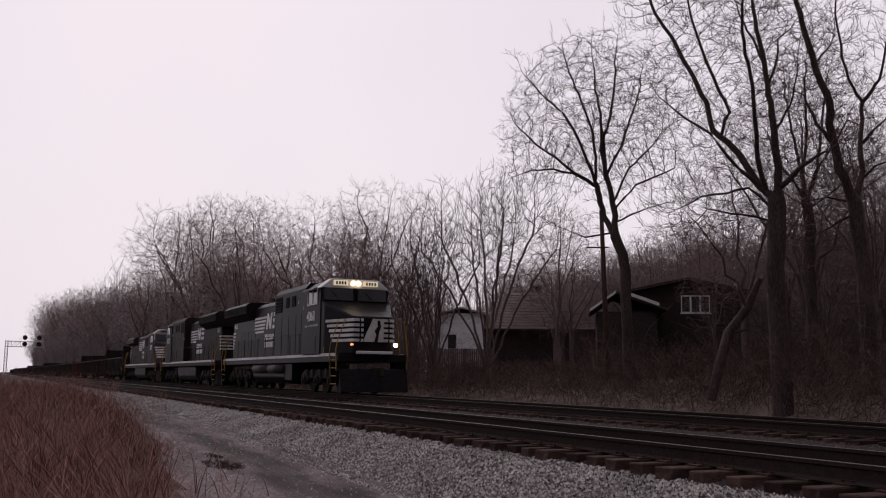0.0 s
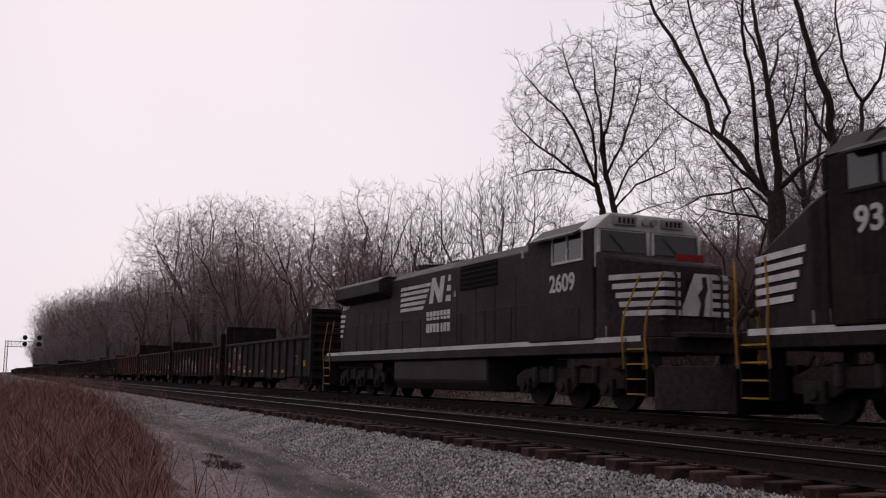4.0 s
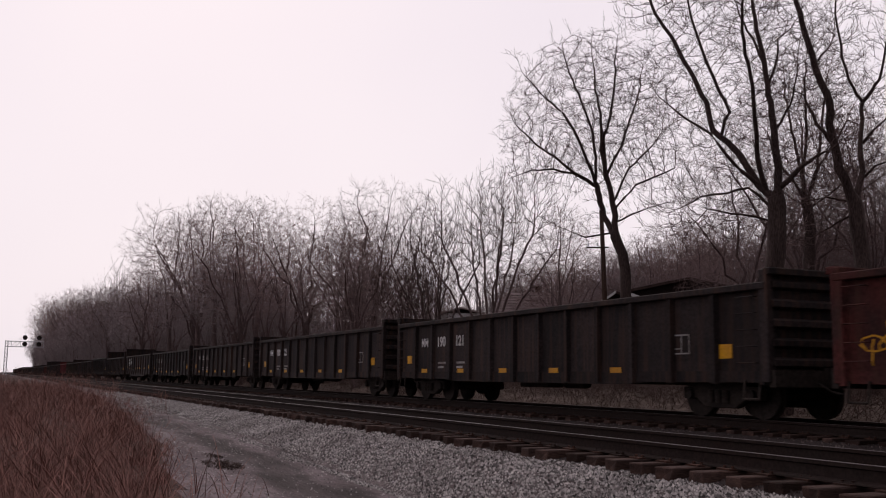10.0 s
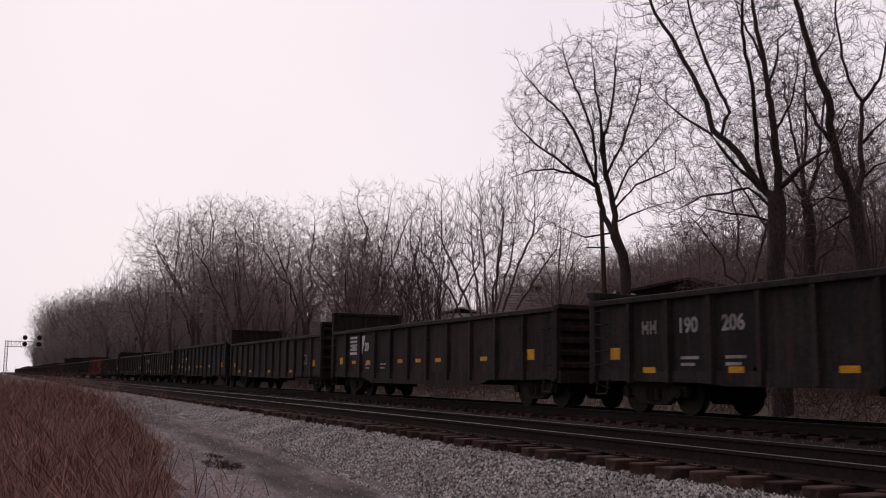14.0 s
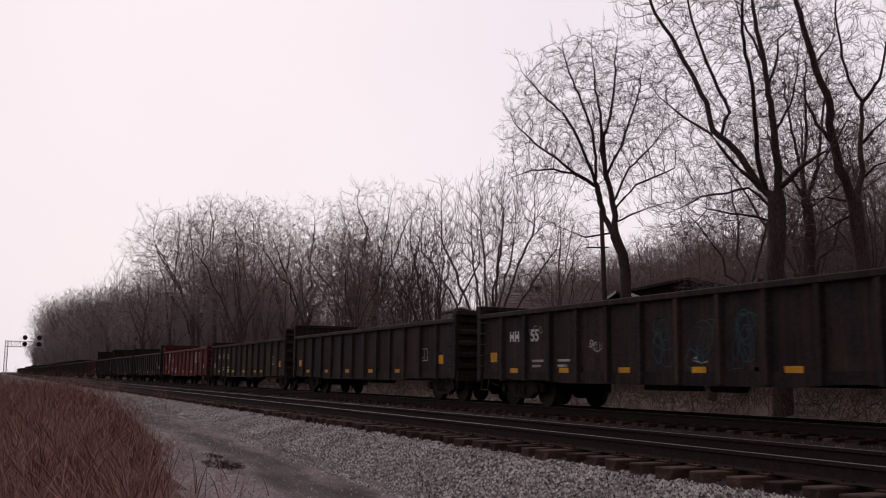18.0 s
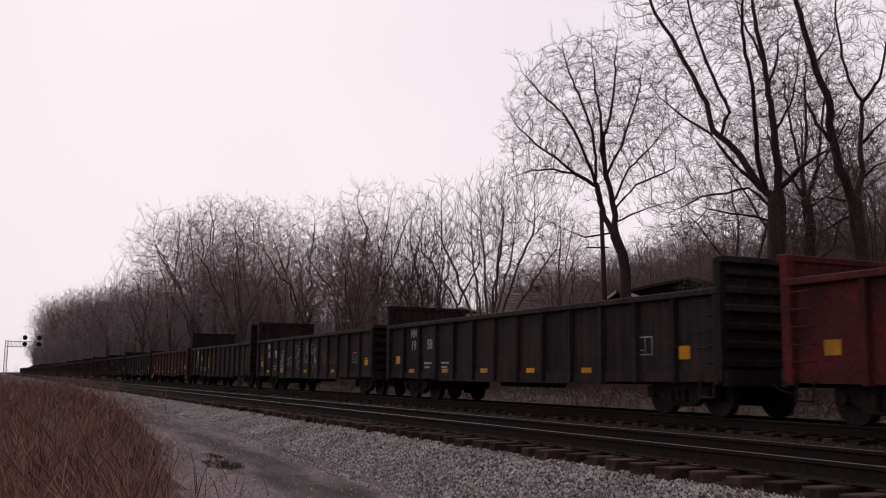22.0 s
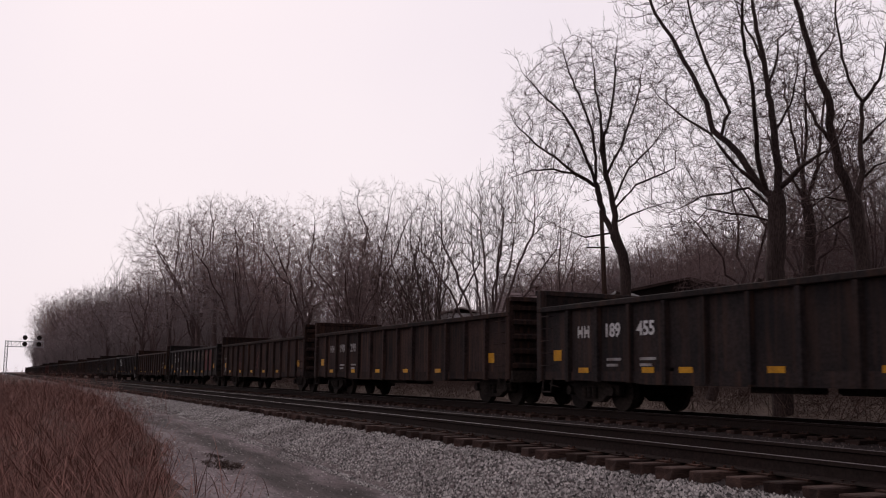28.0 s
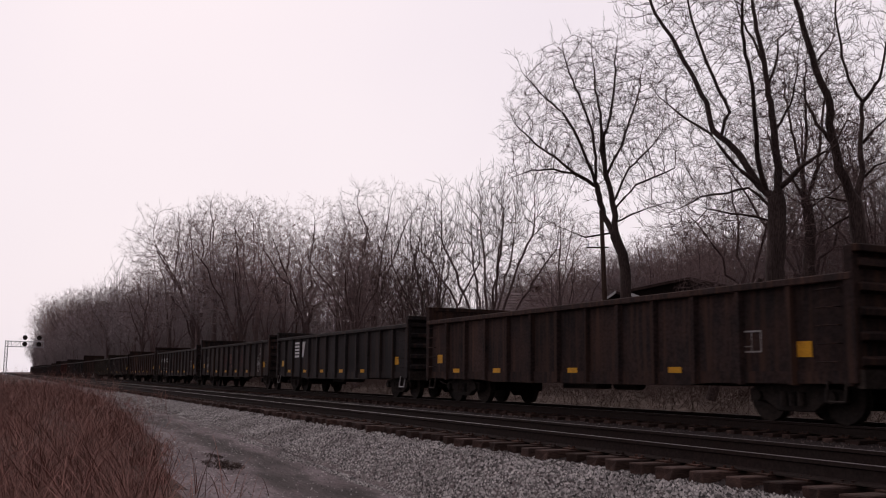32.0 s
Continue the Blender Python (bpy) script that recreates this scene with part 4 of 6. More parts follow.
    for vtx in b.verts:
        if vtx.co.z > 3 and vtx.co.x > F + 0.1:
            vtx.co.z -= 0.06 + (0.32 + 1.5 * U) * (vtx.co.x - F) / (N - F)
            if vtx.co.x > F + 1:
                vtx.co.x -= 0.12
    nose = part("nose", bevel_mesh(b, P, "nose", 0.05), P, loco)
    front = [(F + 0.45, -1.50), (N + 0.008, -0.87), (N + 0.008, 0.87), (F + 0.45, 1.50)]
    for k in range(5):
        z = 2.12 + 0.205 * k
        for i, ((xa, ya), (xb, yb)) in enumerate(zip(front, front[1:])):
            d = Vector((xb - xa, yb - ya, 0)).normalized()
            nx, ny = d.y * 0.014, -d.x * 0.014
            cut = 0.30 - 0.06 * k
            for s0, s1 in {0: ((cut, 1.0),), 1: ((0.0, 0.24), (0.70, 1.0)), 2: ((0.0, 1 - cut),)}[i]:
                p = [(xa + (xb - xa) * s + o * nx, ya + (yb - ya) * s + o * ny) for s, o in ((s0, 0), (s1, 0), (s1, 1), (s0, 1))]
                part("nose_stripe", prism(B(), p, z, z + 0.12, "z"), WHITE, nose, "white nose stripe")
    b = B()
    prism(b, [(-0.42, 2.12), (-0.40, 2.30), (-0.05, 3.06), (0.42, 3.06), (0.42, 2.12)], N + 0.008, N + 0.022, "x")
    part("nose_emblem", b, WHITE, nose, "white emblem field on the nose")
    b = B()
    prism(b, [(0.02, 2.12), (0.10, 2.40), (0.02, 2.58), (0.16, 2.74), (0.14, 2.98), (0.26, 3.0), (0.30, 2.72), (0.22, 2.52), (0.20, 2.30), (0.16, 2.12)], N + 0.022, N + 0.028, "x")
    part("emblem_figure", b, P, nose, "slim black rearing shape on the emblem")
    for y in (-0.62, 0.62):
        part("nose_handrail", tube(B(), [(N + 0.02, y, 2.05), (N + 0.10, y, 2.1), (N + 0.10, y, 3.0), (N + 0.0, y, 3.08)], 0.03, 6), P, nose, "black nose handrail")
    part("nose_door", bevel_mesh(box(B(), N + 0.004, N + 0.02, 0.48, 0.58, 1.75, 3.1), P, "nose_door", 0.004), P, nose)
    if emd:
        part("red_panel", box(B(), N - 0.3, N - 0.26, -0.3, 0.45, 3.36, 3.52), RED_PAINT, nose, "red panel on the nose top")
    part("anticlimber", bevel_mesh(box(B(), N - 0.1, e + 0.30, -0.75, 0.75, 1.62, 1.74), WHITE if lead else P, "anticlimber", 0.02), P, loco, "white anticlimber beam" if lead else "")
    # plow, end sheets
    for s in (1, -1):
        b = B()
        prism(b, [(e + 0.32, -1.45), (e + 0.95, -0.1), (e + 0.95, 0.1), (e + 0.32, 1.45), (e + 0.05, 1.45), (e + 0.05, -1.45)], 0.10, 1.02, "z")
        for vtx in b.verts:
            if vtx.co.z > 0.5 and vtx.co.x > e + 0.2:
                vtx.co.x -= 0.30
        pl = part("snow_plow", bevel_mesh(b, P, "snow_plow", 0.02), P, loco)
        pl.rotation_euler.z = 0 if s > 0 else math.pi
        placed("coupler", shared("coupler", coupler_mesh), loco, s * (e + 0.42), 0, 0.06, 0 if s > 0 else 180)
        for sy in (-1, 1):
            # steps with yellow edges
            st = B()
            box(st, *sorted((s * (e - 0.88), s * (e - 0.85))), *sorted((sy * 1.1, sy * 1.5)), 0.38, 1.62)
            box(st, *sorted((s * (e - 0.15), s * (e - 0.12))), *sorted((sy * 1.1, sy * 1.5)), 0.38, 1.62)
            stair = part("boarding_steps", st, P, loco)
            for k in range(4):
                tread = box(B(), *sorted((s * (e - 0.848), s * (e - 0.152))), *sorted((sy * 1.12, sy * 1.50)), 0.40 + 0.32 * k, 0.43 + 0.32 * k)
                part("step_tread", tread, P, stair)
                edge = box(B(), *sorted((s * (e - 0.82), s * (e - 0.18))), *sorted((sy * 1.50, sy * 1.512)), 0.40 + 0.32 * k, 0.435 + 0.32 * k)
                part("step_edge", edge, YELLOW, stair, "yellow step edge")
            for off in (0.92, 0.10):
                hr = B()
                tube(hr, [(s * (e - off), sy * 1.52, 0.95), (s * (e - off), sy * 1.56, 1.7), (s * (e - off + 0.02), sy * 1.50, 2.15), (s * (e - off + 0.30), sy * 1.28, 2.98)], 0.022, 6)
                part("step_handrail", hr, YELLOW, loco, "yellow step handrail")
    # side handrails over the walkway
    for s in (-1, 1):
        hr = B()
        tube(hr, [(-e + 0.9, s * 1.46, 2.62), (5.9, s * 1.46, 2.62)], 0.016, 5)
        for k in range(11):
            x = -e + 0.9 + 1.52 * k
            if x < 6.0:
                tube(hr, [(x, s * 1.46, 1.6), (x, s * 1.46, 2.62)], 0.016, 5)
        part("walkway_handrail", hr, TANK_GREY if lead else P, loco, "thin walkway handrail")
        emblem(loco, (-5.0 if not emd else -3.9) if s < 0 else 0.45, 2.98, s * 1.021, s, 1 if s < 0 else -1)
    # hood end: stripes and number
    for k in range(5):
        z = 2.3 + 0.2 * k
        b = box(B(), -e + 0.735, -e + 0.749, -0.98, 0.98, z, z + 0.11)
        for s in (-1, 1):
            box(b, -e + 0.735, -e + 1.05 + 0.07 * k, *sorted((s * 1.022, s * 1.034)), z, z + 0.11)
        part("end_stripe", b, WHITE, loco, "white stripe round the hood end")
    for s in (-1, 1):
        me = letters(number, 0.30, WHITE, "hood_number")
        placed("hood_number", me, loco, -e + 0.95 if s < 0 else -e + 2.05, s * 1.03, 3.42, 0 if s < 0 else 180)
    # horn, bell, antenna bits on the roof
    b = B()
    for k, y in enumerate((-0.12, 0.0, 0.12)):
        rod(b, (-1.6, y, 4.55), (-1.05 + 0.1 * k, y, 4.57), 0.03, 6, 0.07)
    box(b, -1.7, -1.5, -0.2, 0.2, 4.38, 4.55)
    part("horn", b, UNDER, loco)
    # ditch lights
    for y, m in ((-1.05, AMBER_GLOW), (1.05, DITCH_GLOW)):
        part("ditch_light", rod(B(), (N - 0.02, y * 0.9, 2.0), (N + 0.10, y * 0.9, 2.0), 0.075 if y > 0 else 0.05, 14), m if lit else UNDER, loco, "ditch light under the nose")
    part("brake_hose", tube(B(), [(e + 0.1, -0.6, 1.25), (e + 0.35, -0.6, 0.95), (e + 0.3, -0.45, 0.6)], 0.03, 6), UNDER, loco)
    return loco


LOCOS = [
    locomotive(-47.75, False, LOCO_BLACK, True, "4068", 23.2, "clean black lead diesel locomotive with white stripes and lit headlights"),
    locomotive(-71.4, True, LOCO_WORN, False, "9313", 23.2, "worn black diesel locomotive running backwards behind the lead unit", lit=False),
    locomotive(-95.9, False, LOCO_GREY, False, "2609", 23.7, "dusty grey-black diesel locomotive with white-framed windshield", emd=True, lit=False),
]

# ---- trees ----
class Tubes:
    """Collects tapered branches as raw vertices and faces."""
    def __init__(self):
        self.v, self.f = [], []

    def add(self, pts, radii, n):
        base = len(self.v)
        for i, p in enumerate(pts):
            d = (pts[min(i + 1, len(pts) - 1)] - pts[max(i - 1, 0)])
            d = d.normalized() if d.length > 1e-6 else Vector((0, 0, 1))
            a = d.orthogonal().normalized()
            c = d.cross(a)
            for k in range(n):
                w = 2 * math.pi * k / n
                self.v.append(tuple(p + (a * math.cos(w) + c * math.sin(w)) * radii[i]))
        for i in range(len(pts) - 1):
            for k in range(n):
                q, r = base + i * n, base + (i + 1) * n
                self.f.append((q + k, q + (k + 1) % n, r + (k + 1) % n, r + k))


def plant_tree(meshes, x, y, scale, turn, label, group, tilt=(0, 0)):
    t = thing("tree", x, y, ground_level(x, y) - 0.05, label, "tree", group)
    t.matrix_basis = pose(x, y, ground_level(x, y) - 0.05, tilt[0], tilt[1], turn) @ Matrix.Diagonal((*scale, 1))
    for name, me in zip(("trunk", "crown"), meshes):
        o = new(name, me)
        o.parent = t
    return t


class Crown:
    """A crown that grows towards scattered points of free air, so that its limbs part and fill it evenly."""
    def __init__(self, seed, step=0.3, reach=2.4, kill=0.55):
        self.rng = np.random.default_rng(seed)
        self.step, self.reach, self.kill = step, reach, kill
        self.pos, self.up, self.girth = [], [], []

    def limb(self, pts, r0, r1, parent=-1):
        """Lays a modelled limb; returns the places of its nodes."""
        made = []
        for i, p in enumerate(pts):
            self.pos.append(np.array(p, float))
            self.up.append(parent)
            self.girth.append(r0 + (r1 - r0) * i / max(1, len(pts) - 1))
            parent = len(self.pos) - 1
            made.append(parent)
        return made

    def nearest(self, p):
        d = np.array(self.pos) - np.array(p, float)
        return int(np.argmin((d * d).sum(1)))

    def grow(self, air, rise=0.12, rounds=80, gnarl=0.09):
        air = np.array(air, float)
        nodes = np.array(self.pos)
        best = np.full(len(air), 1e9)
        near = np.zeros(len(air), int)
        fresh, first = nodes, 0
        born = collections.Counter()
        for _ in range(rounds):
            for k in range(0, len(fresh), 400):
                part_ = fresh[k:k + 400]
                d = ((air[:, None, :] - part_[None]) ** 2).sum(2)
                j = d.argmin(1)
                m = d[np.arange(len(air)), j]
                won = m < best
                best[won], near[won] = m[won], first + k + j[won]
            keep = best > self.kill ** 2
            air, best, near = air[keep], best[keep], near[keep]
            live = (best < self.reach ** 2) & np.array([born[i] < 2 for i in near], bool)
            if not live.any():
                break
            ids = np.unique(near[live])
            pull = np.zeros((len(self.pos), 3))
            way = air[live] - np.array(self.pos)[near[live]]
            np.add.at(pull, near[live], way / np.linalg.norm(way, axis=1)[:, None])
            first = len(self.pos)
            out = []
            for i in ids:
                born[i] += 1
                w = pull[i] / (np.linalg.norm(pull[i]) + 1e-9) + self.rng.normal(0, gnarl, 3)
                if self.up[i] >= 0:
                    # keeps part of its own way, so that limbs sweep
                    back = self.pos[i] - self.pos[self.up[i]]
                    w += 0.45 * back / (np.linalg.norm(back) + 1e-9)
                w[2] += rise
                p = self.pos[i] + w / np.linalg.norm(w) * self.step
                self.pos.append(p)
                self.up.append(int(i))
                self.girth.append(0.0)
                out.append(p)
            fresh = np.array(out)
            if len(self.pos) > 14000:
                break

    def meshes(self, tip=0.0066, power=2.25, twig_len=0.45, twigs_each=2, twig_mat=None, thick=0.03, bark=None):
        n = len(self.pos)
        kids = [[] for _ in range(n)]
        for i, u in enumerate(self.up):
            if u >= 0:
                kids[u].append(i)
        load = [0.0] * n
        rad = [0.0] * n
        order, stack = [], [i for i in range(n) if self.up[i] < 0]
        while stack:
            i = stack.pop()
            order.append(i)
            stack.extend(kids[i])
        for i in reversed(order):
            load[i] = sum(load[c] for c in kids[i]) or tip ** power
            rad[i] = max(load[i] ** (1 / power), self.girth[i])
        wood, twigs = Tubes(), Tubes()
        rng = self.rng
        starts = [(-1, i) for i in range(n) if self.up[i] < 0]
        while starts:
            base, i = starts.pop()
            chain = [i]
            while kids[i]:
                nxt = max(kids[i], key=lambda c: rad[c])
                starts.extend((i, c) for c in kids[i] if c != nxt)
                i = nxt
                chain.append(i)
            pts = [Vector(self.pos[k]) for k in chain]
            rr = [rad[k] for k in chain]
            if base >= 0:
                pts.insert(0, Vector(self.pos[base]))
                rr.insert(0, min(rad[base], rr[0] * 1.1))
            if len(pts) > 1:
                # split a chain where it turns from wood to twig
                cut = next((k for k, r in enumerate(rr) if r < thick), len(rr))
                if cut > 1:
                    wood.add(pts[:cut + 1], rr[:cut + 1], 8 if rr[0] > 0.09 else 6)
                if cut < len(rr) - 1:
                    k = max(cut - 1, 0) if cut else 0
                    twigs.add(pts[k:], rr[k:], 3)
        for i in range(n):
            if rad[i] < 0.028 and self.up[i] >= 0:
                along = self.pos[i] - self.pos[self.up[i]]
                along = along / (np.linalg.norm(along) + 1e-9)
                for _ in range(twigs_each + (1 if not kids[i] else 0)):
                    w = along * 1.1 + rng.normal(0, 0.36, 3)
                    w[2] += 0.32
                    w = w / np.linalg.norm(w) * twig_len * rng.uniform(0.4, 1.2)
                    p = Vector(self.pos[i])
                    b = rng.normal(0, 0.07, 3) * twig_len
                    twigs.add([p, p + Vector(w * 0.5 + b), p + Vector(w)], [tip * 0.85, tip * 0.75, tip * 0.5], 3)
        return raw_mesh("trunk", wood.v, wood.f, bark or BARK, True), raw_mesh("crown", twigs.v, twigs.f, twig_mat or TWIG)


def ball_points(rng, count, centre, radii, low=-1.0, hollow=0.0):
    """Scattered points inside an egg, none under the share low of its height."""
    out = []
    while len(out) < count:
        p = rng.uniform(-1, 1, 3)
        r = np.linalg.norm(p)
        if hollow < r < 1 and p[2] > low:
            out.append(np.array(centre) + p * np.array(radii))
    return out


def wood_tree(seed, height, trunk_r, forks, spread, twig=None, tip=0.0064, air=1900, split=0.28, step=0.36, twigs_each=2):
    """A woodland tree: a trunk that forks into rising limbs, and a rounded crown of several lobes."""
    rng = np.random.default_rng(seed)
    c = Crown(seed, step, 3.0, 0.46)
    lean = rng.uniform(-0.05, 0.05, 2)
    h0 = height * split
    trunk = c.limb([(lean[0] * z + rng.uniform(-0.05, 0.05), lean[1] * z + rng.uniform(-0.05, 0.05), z) for z in np.linspace(-0.4, h0, 7)], trunk_r * 1.2, trunk_r * 0.85)
    free = []
    for k in range(forks):
        a = k * 2.4 + rng.uniform(-0.5, 0.5)
        out = spread * rng.uniform(0.45, 1.0) * (0.35 if k == 0 else 1)
        top = height * rng.uniform(0.72, 0.92) * (1.05 if k == 0 else 1 - 0.18 * out / spread)
        base = np.array(c.pos[trunk[-1 - (k % 3)]])
        end = np.array([math.cos(a) * out, math.sin(a) * out, top * 0.86])
        pts = []
        for t in np.linspace(0.12, 1, 7):
            p = base + (end - base) * t
            p[:2] = base[:2] + (end - base)[:2] * t ** 1.35
            pts.append(p + rng.normal(0, 0.11, 3))
        c.limb(pts, trunk_r * rng.uniform(0.32, 0.5), 0.015, trunk[-1 - (k % 3)])
        lobe = spread * rng.uniform(0.5, 0.75)
        free += ball_points(rng, air // forks, end + np.array([0, 0, -0.02 * height]), (lobe, lobe, min(lobe * 1.25, height - end[2] + 0.6)), -1.0)
        free += ball_points(rng, air // forks // 3, base + (end - base) * 0.55, (lobe * 0.9, lobe * 0.9, lobe))
    c.grow(free, 0.24)
    return c.meshes(tip, 2.0, 0.62, twigs_each, twig, bark=WOOD_BARK)


KINDS = [wood_tree(11, 16, 0.22, 5, 4.2), wood_tree(12, 17, 0.20, 4, 3.4), wood_tree(13, 15, 0.22, 6, 4.8), wood_tree(14, 17, 0.19, 4, 3.0, split=0.36), wood_tree(15, 14, 0.20, 5, 4.0)]
# the far kinds take the twig colour that has haze painted in
FAR_KINDS = [wood_tree(16, 16, 0.20, 5, 4.2, HAZED_TWIG, 0.013, 900), wood_tree(17, 16, 0.18, 4, 3.6, HAZED_TWIG, 0.013, 900), wood_tree(18, 15, 0.20, 5, 4.6, HAZED_TWIG, 0.013, 900)]


def hero_tree(seed, x, y, limbs, label, bush=1.25, air=1900, crown=None, tip=0.0062, twig=None):
    """A tree with modelled main limbs: each is a radius and then offsets across and heights over the rail. crown: an egg of free air that rounds it off."""
    rng = np.random.default_rng(seed)
    g = ground_level(x, y)
    c = Crown(seed, 0.22, 2.0, 0.27)
    free, spans = [], []
    for k, (radius, *n) in enumerate(limbs):
        way = [np.array((n[i], 0.0, n[i + 1] - g)) for i in range(0, len(n), 2)]
        parent = -1
        if k == 0:
            way.insert(0, way[0] * np.array((1, 1, 0)) + np.array((0.1, 0, -0.3)))
        else:
            parent = min(range(len(c.pos)), key=lambda i: (c.pos[i][0] - way[0][0]) ** 2 + (c.pos[i][2] - way[0][2]) ** 2)
            way[0] = np.array(c.pos[parent])
        total = sum(np.linalg.norm((b - a)[[0, 2]]) for a, b in zip(way, way[1:]))
        drift = 0.0 if k == 0 else rng.uniform(-0.45, 0.45) * total
        pts = []
        for i in range(len(way) - 1):
            cuts = max(2, int(np.linalg.norm(way[i + 1] - way[i]) / 0.3))
            for q in range(cuts):
                t = (i + (q + 1) / cuts) / (len(way) - 1)
                p = way[i] + (way[i + 1] - way[i]) * (q + 1) / cuts
                p = p + rng.normal(0, 0.018 if k else 0.01, 3)
                p[1] = way[0][1] + drift * t
                pts.append(p)
        if k == 0:
            pts.insert(0, way[0])
        c.limb(pts, radius * (1.05 if k == 0 else 0.60 if radius < 0.15 else 0.74), radius * (0.9 if k == 0 else 0.12 if radius < 0.15 else 0.3), parent)
        if k:
            spans.append((pts, total))
    length = sum(t for _, t in spans)
    for pts, total in spans:
        for _ in range(int(air * total / length)):
            t = rng.random() ** 0.75
            p = pts[min(int(t * len(pts)), len(pts) - 1)]
            d = rng.normal(0, 1, 3)
            d = d / np.linalg.norm(d) * rng.random() ** 0.4 * bush * (0.45 + 0.75 * t)
            free.append(p + d + np.array((0, 0, 0.12 * t)))
    if crown:
        free += ball_points(rng, crown[0], (crown[1], 0, crown[2] - g), crown[3:6], crown[6])
    c.grow(free, 0.22)
    r = math.hypot(x, y)
    t = thing("tree", x, y, g, label, "tree", "bare trees behind the tracks", rz=math.degrees(math.atan2(-x / r, y / r)))
    for name, me in zip(("trunk", "crown"), c.meshes(tip, 2.1, 0.42, 2, twig or DARK_TWIG)):
        o = new(name, me)
        o.parent = t
    return t


# the spreading tree with two stems
hero_tree(3, -34.16, 24.43, [
    (0.24, 0.0, 5.4, -0.1, 6.1, -0.4, 6.9), (0.17, -0.4, 6.9, -0.6, 7.2, -0.9, 7.9, -1.1, 8.8, -1.2, 9.3), (0.19, -0.4, 6.9, -0.4, 7.8, -0.5, 8.4, -0.8, 10.0, -0.9, 11.1, -1.0, 12.3),
    (0.1, -1.2, 9.3, -2.2, 9.9, -3.0, 10.5, -3.9, 11.1, -4.7, 11.9), (0.07, -2.0, 9.7, -3.1, 10.1, -4.1, 10.1, -5.0, 9.8), (0.11, -1.2, 9.3, -1.6, 10.4, -2.0, 11.4, -2.6, 12.4, -3.6, 13.3, -4.4, 14.2),
    (0.11, -1.2, 9.4, -1.2, 10.5, -1.4, 11.8, -1.8, 12.9, -2.3, 14.1, -2.6, 15.2), (0.12, -0.8, 10.0, -1.0, 11.2, -1.0, 12.5, -1.2, 13.7, -1.3, 15.0, -1.4, 15.7),
    (0.1, -0.9, 10.9, -0.6, 12.1, -0.4, 13.1, -0.3, 14.4, -0.2, 15.5), (0.11, -0.8, 9.8, -0.1, 11.0, 0.3, 12.2, 0.7, 13.4, 0.9, 14.7), (0.1, -0.5, 8.4, 0.2, 10.0, 1.0, 10.8, 1.7, 11.7),
    (0.08, -0.4, 8.1, 0.5, 9.1, 1.3, 9.4, 2.1, 9.7), (0.07, -0.3, 7.6, 0.8, 8.1, 1.8, 8.4, 2.4, 8.7), (0.07, -0.6, 7.1, -1.7, 6.9, -2.6, 7.3, -3.4, 7.7)],
    "tall bare tree with a round crown of fine twigs", 0.9, 1700, (4200, -1.4, 11.7, 4.1, 3.6, 4.2, -0.6))
# the big many-limbed tree
hero_tree(5, -21.6, 20.82, [
    (0.29, 0.0, 4.1, 0.1, 5.1, 0.1, 6.1), (0.17, 0.1, 6.1, 0.2, 7.1, 0.1, 8.3, -0.0, 9.5, -0.1, 10.5, -0.3, 11.7, -0.4, 12.8), (0.15, -0.0, 6.1, -0.4, 6.6, -0.9, 7.6, -1.3, 8.1, -1.7, 8.5, -1.9, 9.5, -2.3, 10.4, -2.9, 11.7, -3.5, 12.8, -3.7, 13.5),
    (0.11, -0.4, 6.4, -1.1, 7.2, -1.7, 8.1, -2.4, 8.5, -3.1, 9.1), (0.13, -0.2, 6.2, -0.4, 7.2, -0.4, 8.4, -0.5, 9.6, -0.7, 10.8, -0.6, 11.8, -0.5, 12.9), (0.13, 0.3, 6.4, 0.8, 7.0, 1.3, 7.3, 1.6, 7.4),
    (0.09, -1.5, 8.2, -1.2, 9.0, -1.6, 10.1, -2.0, 11.1, -2.3, 12.4, -2.4, 13.3), (0.07, -0.0, 9.7, 0.3, 10.5, 0.3, 11.1, 0.7, 11.3), (0.08, -0.2, 5.8, -0.7, 6.5, -1.3, 6.4, -2.1, 6.3, -2.7, 6.0),
    (0.06, -0.2, 5.6, -1.2, 5.8, -1.9, 6.0, -2.3, 5.7), (0.08, -0.1, 10.4, -0.7, 12.1, -0.9, 12.9), (0.07, 0.1, 8.3, 0.6, 9.1, 0.8, 10.0, 0.9, 10.7)],
    "big bare tree with many dark upright limbs", 1.25, 4600)
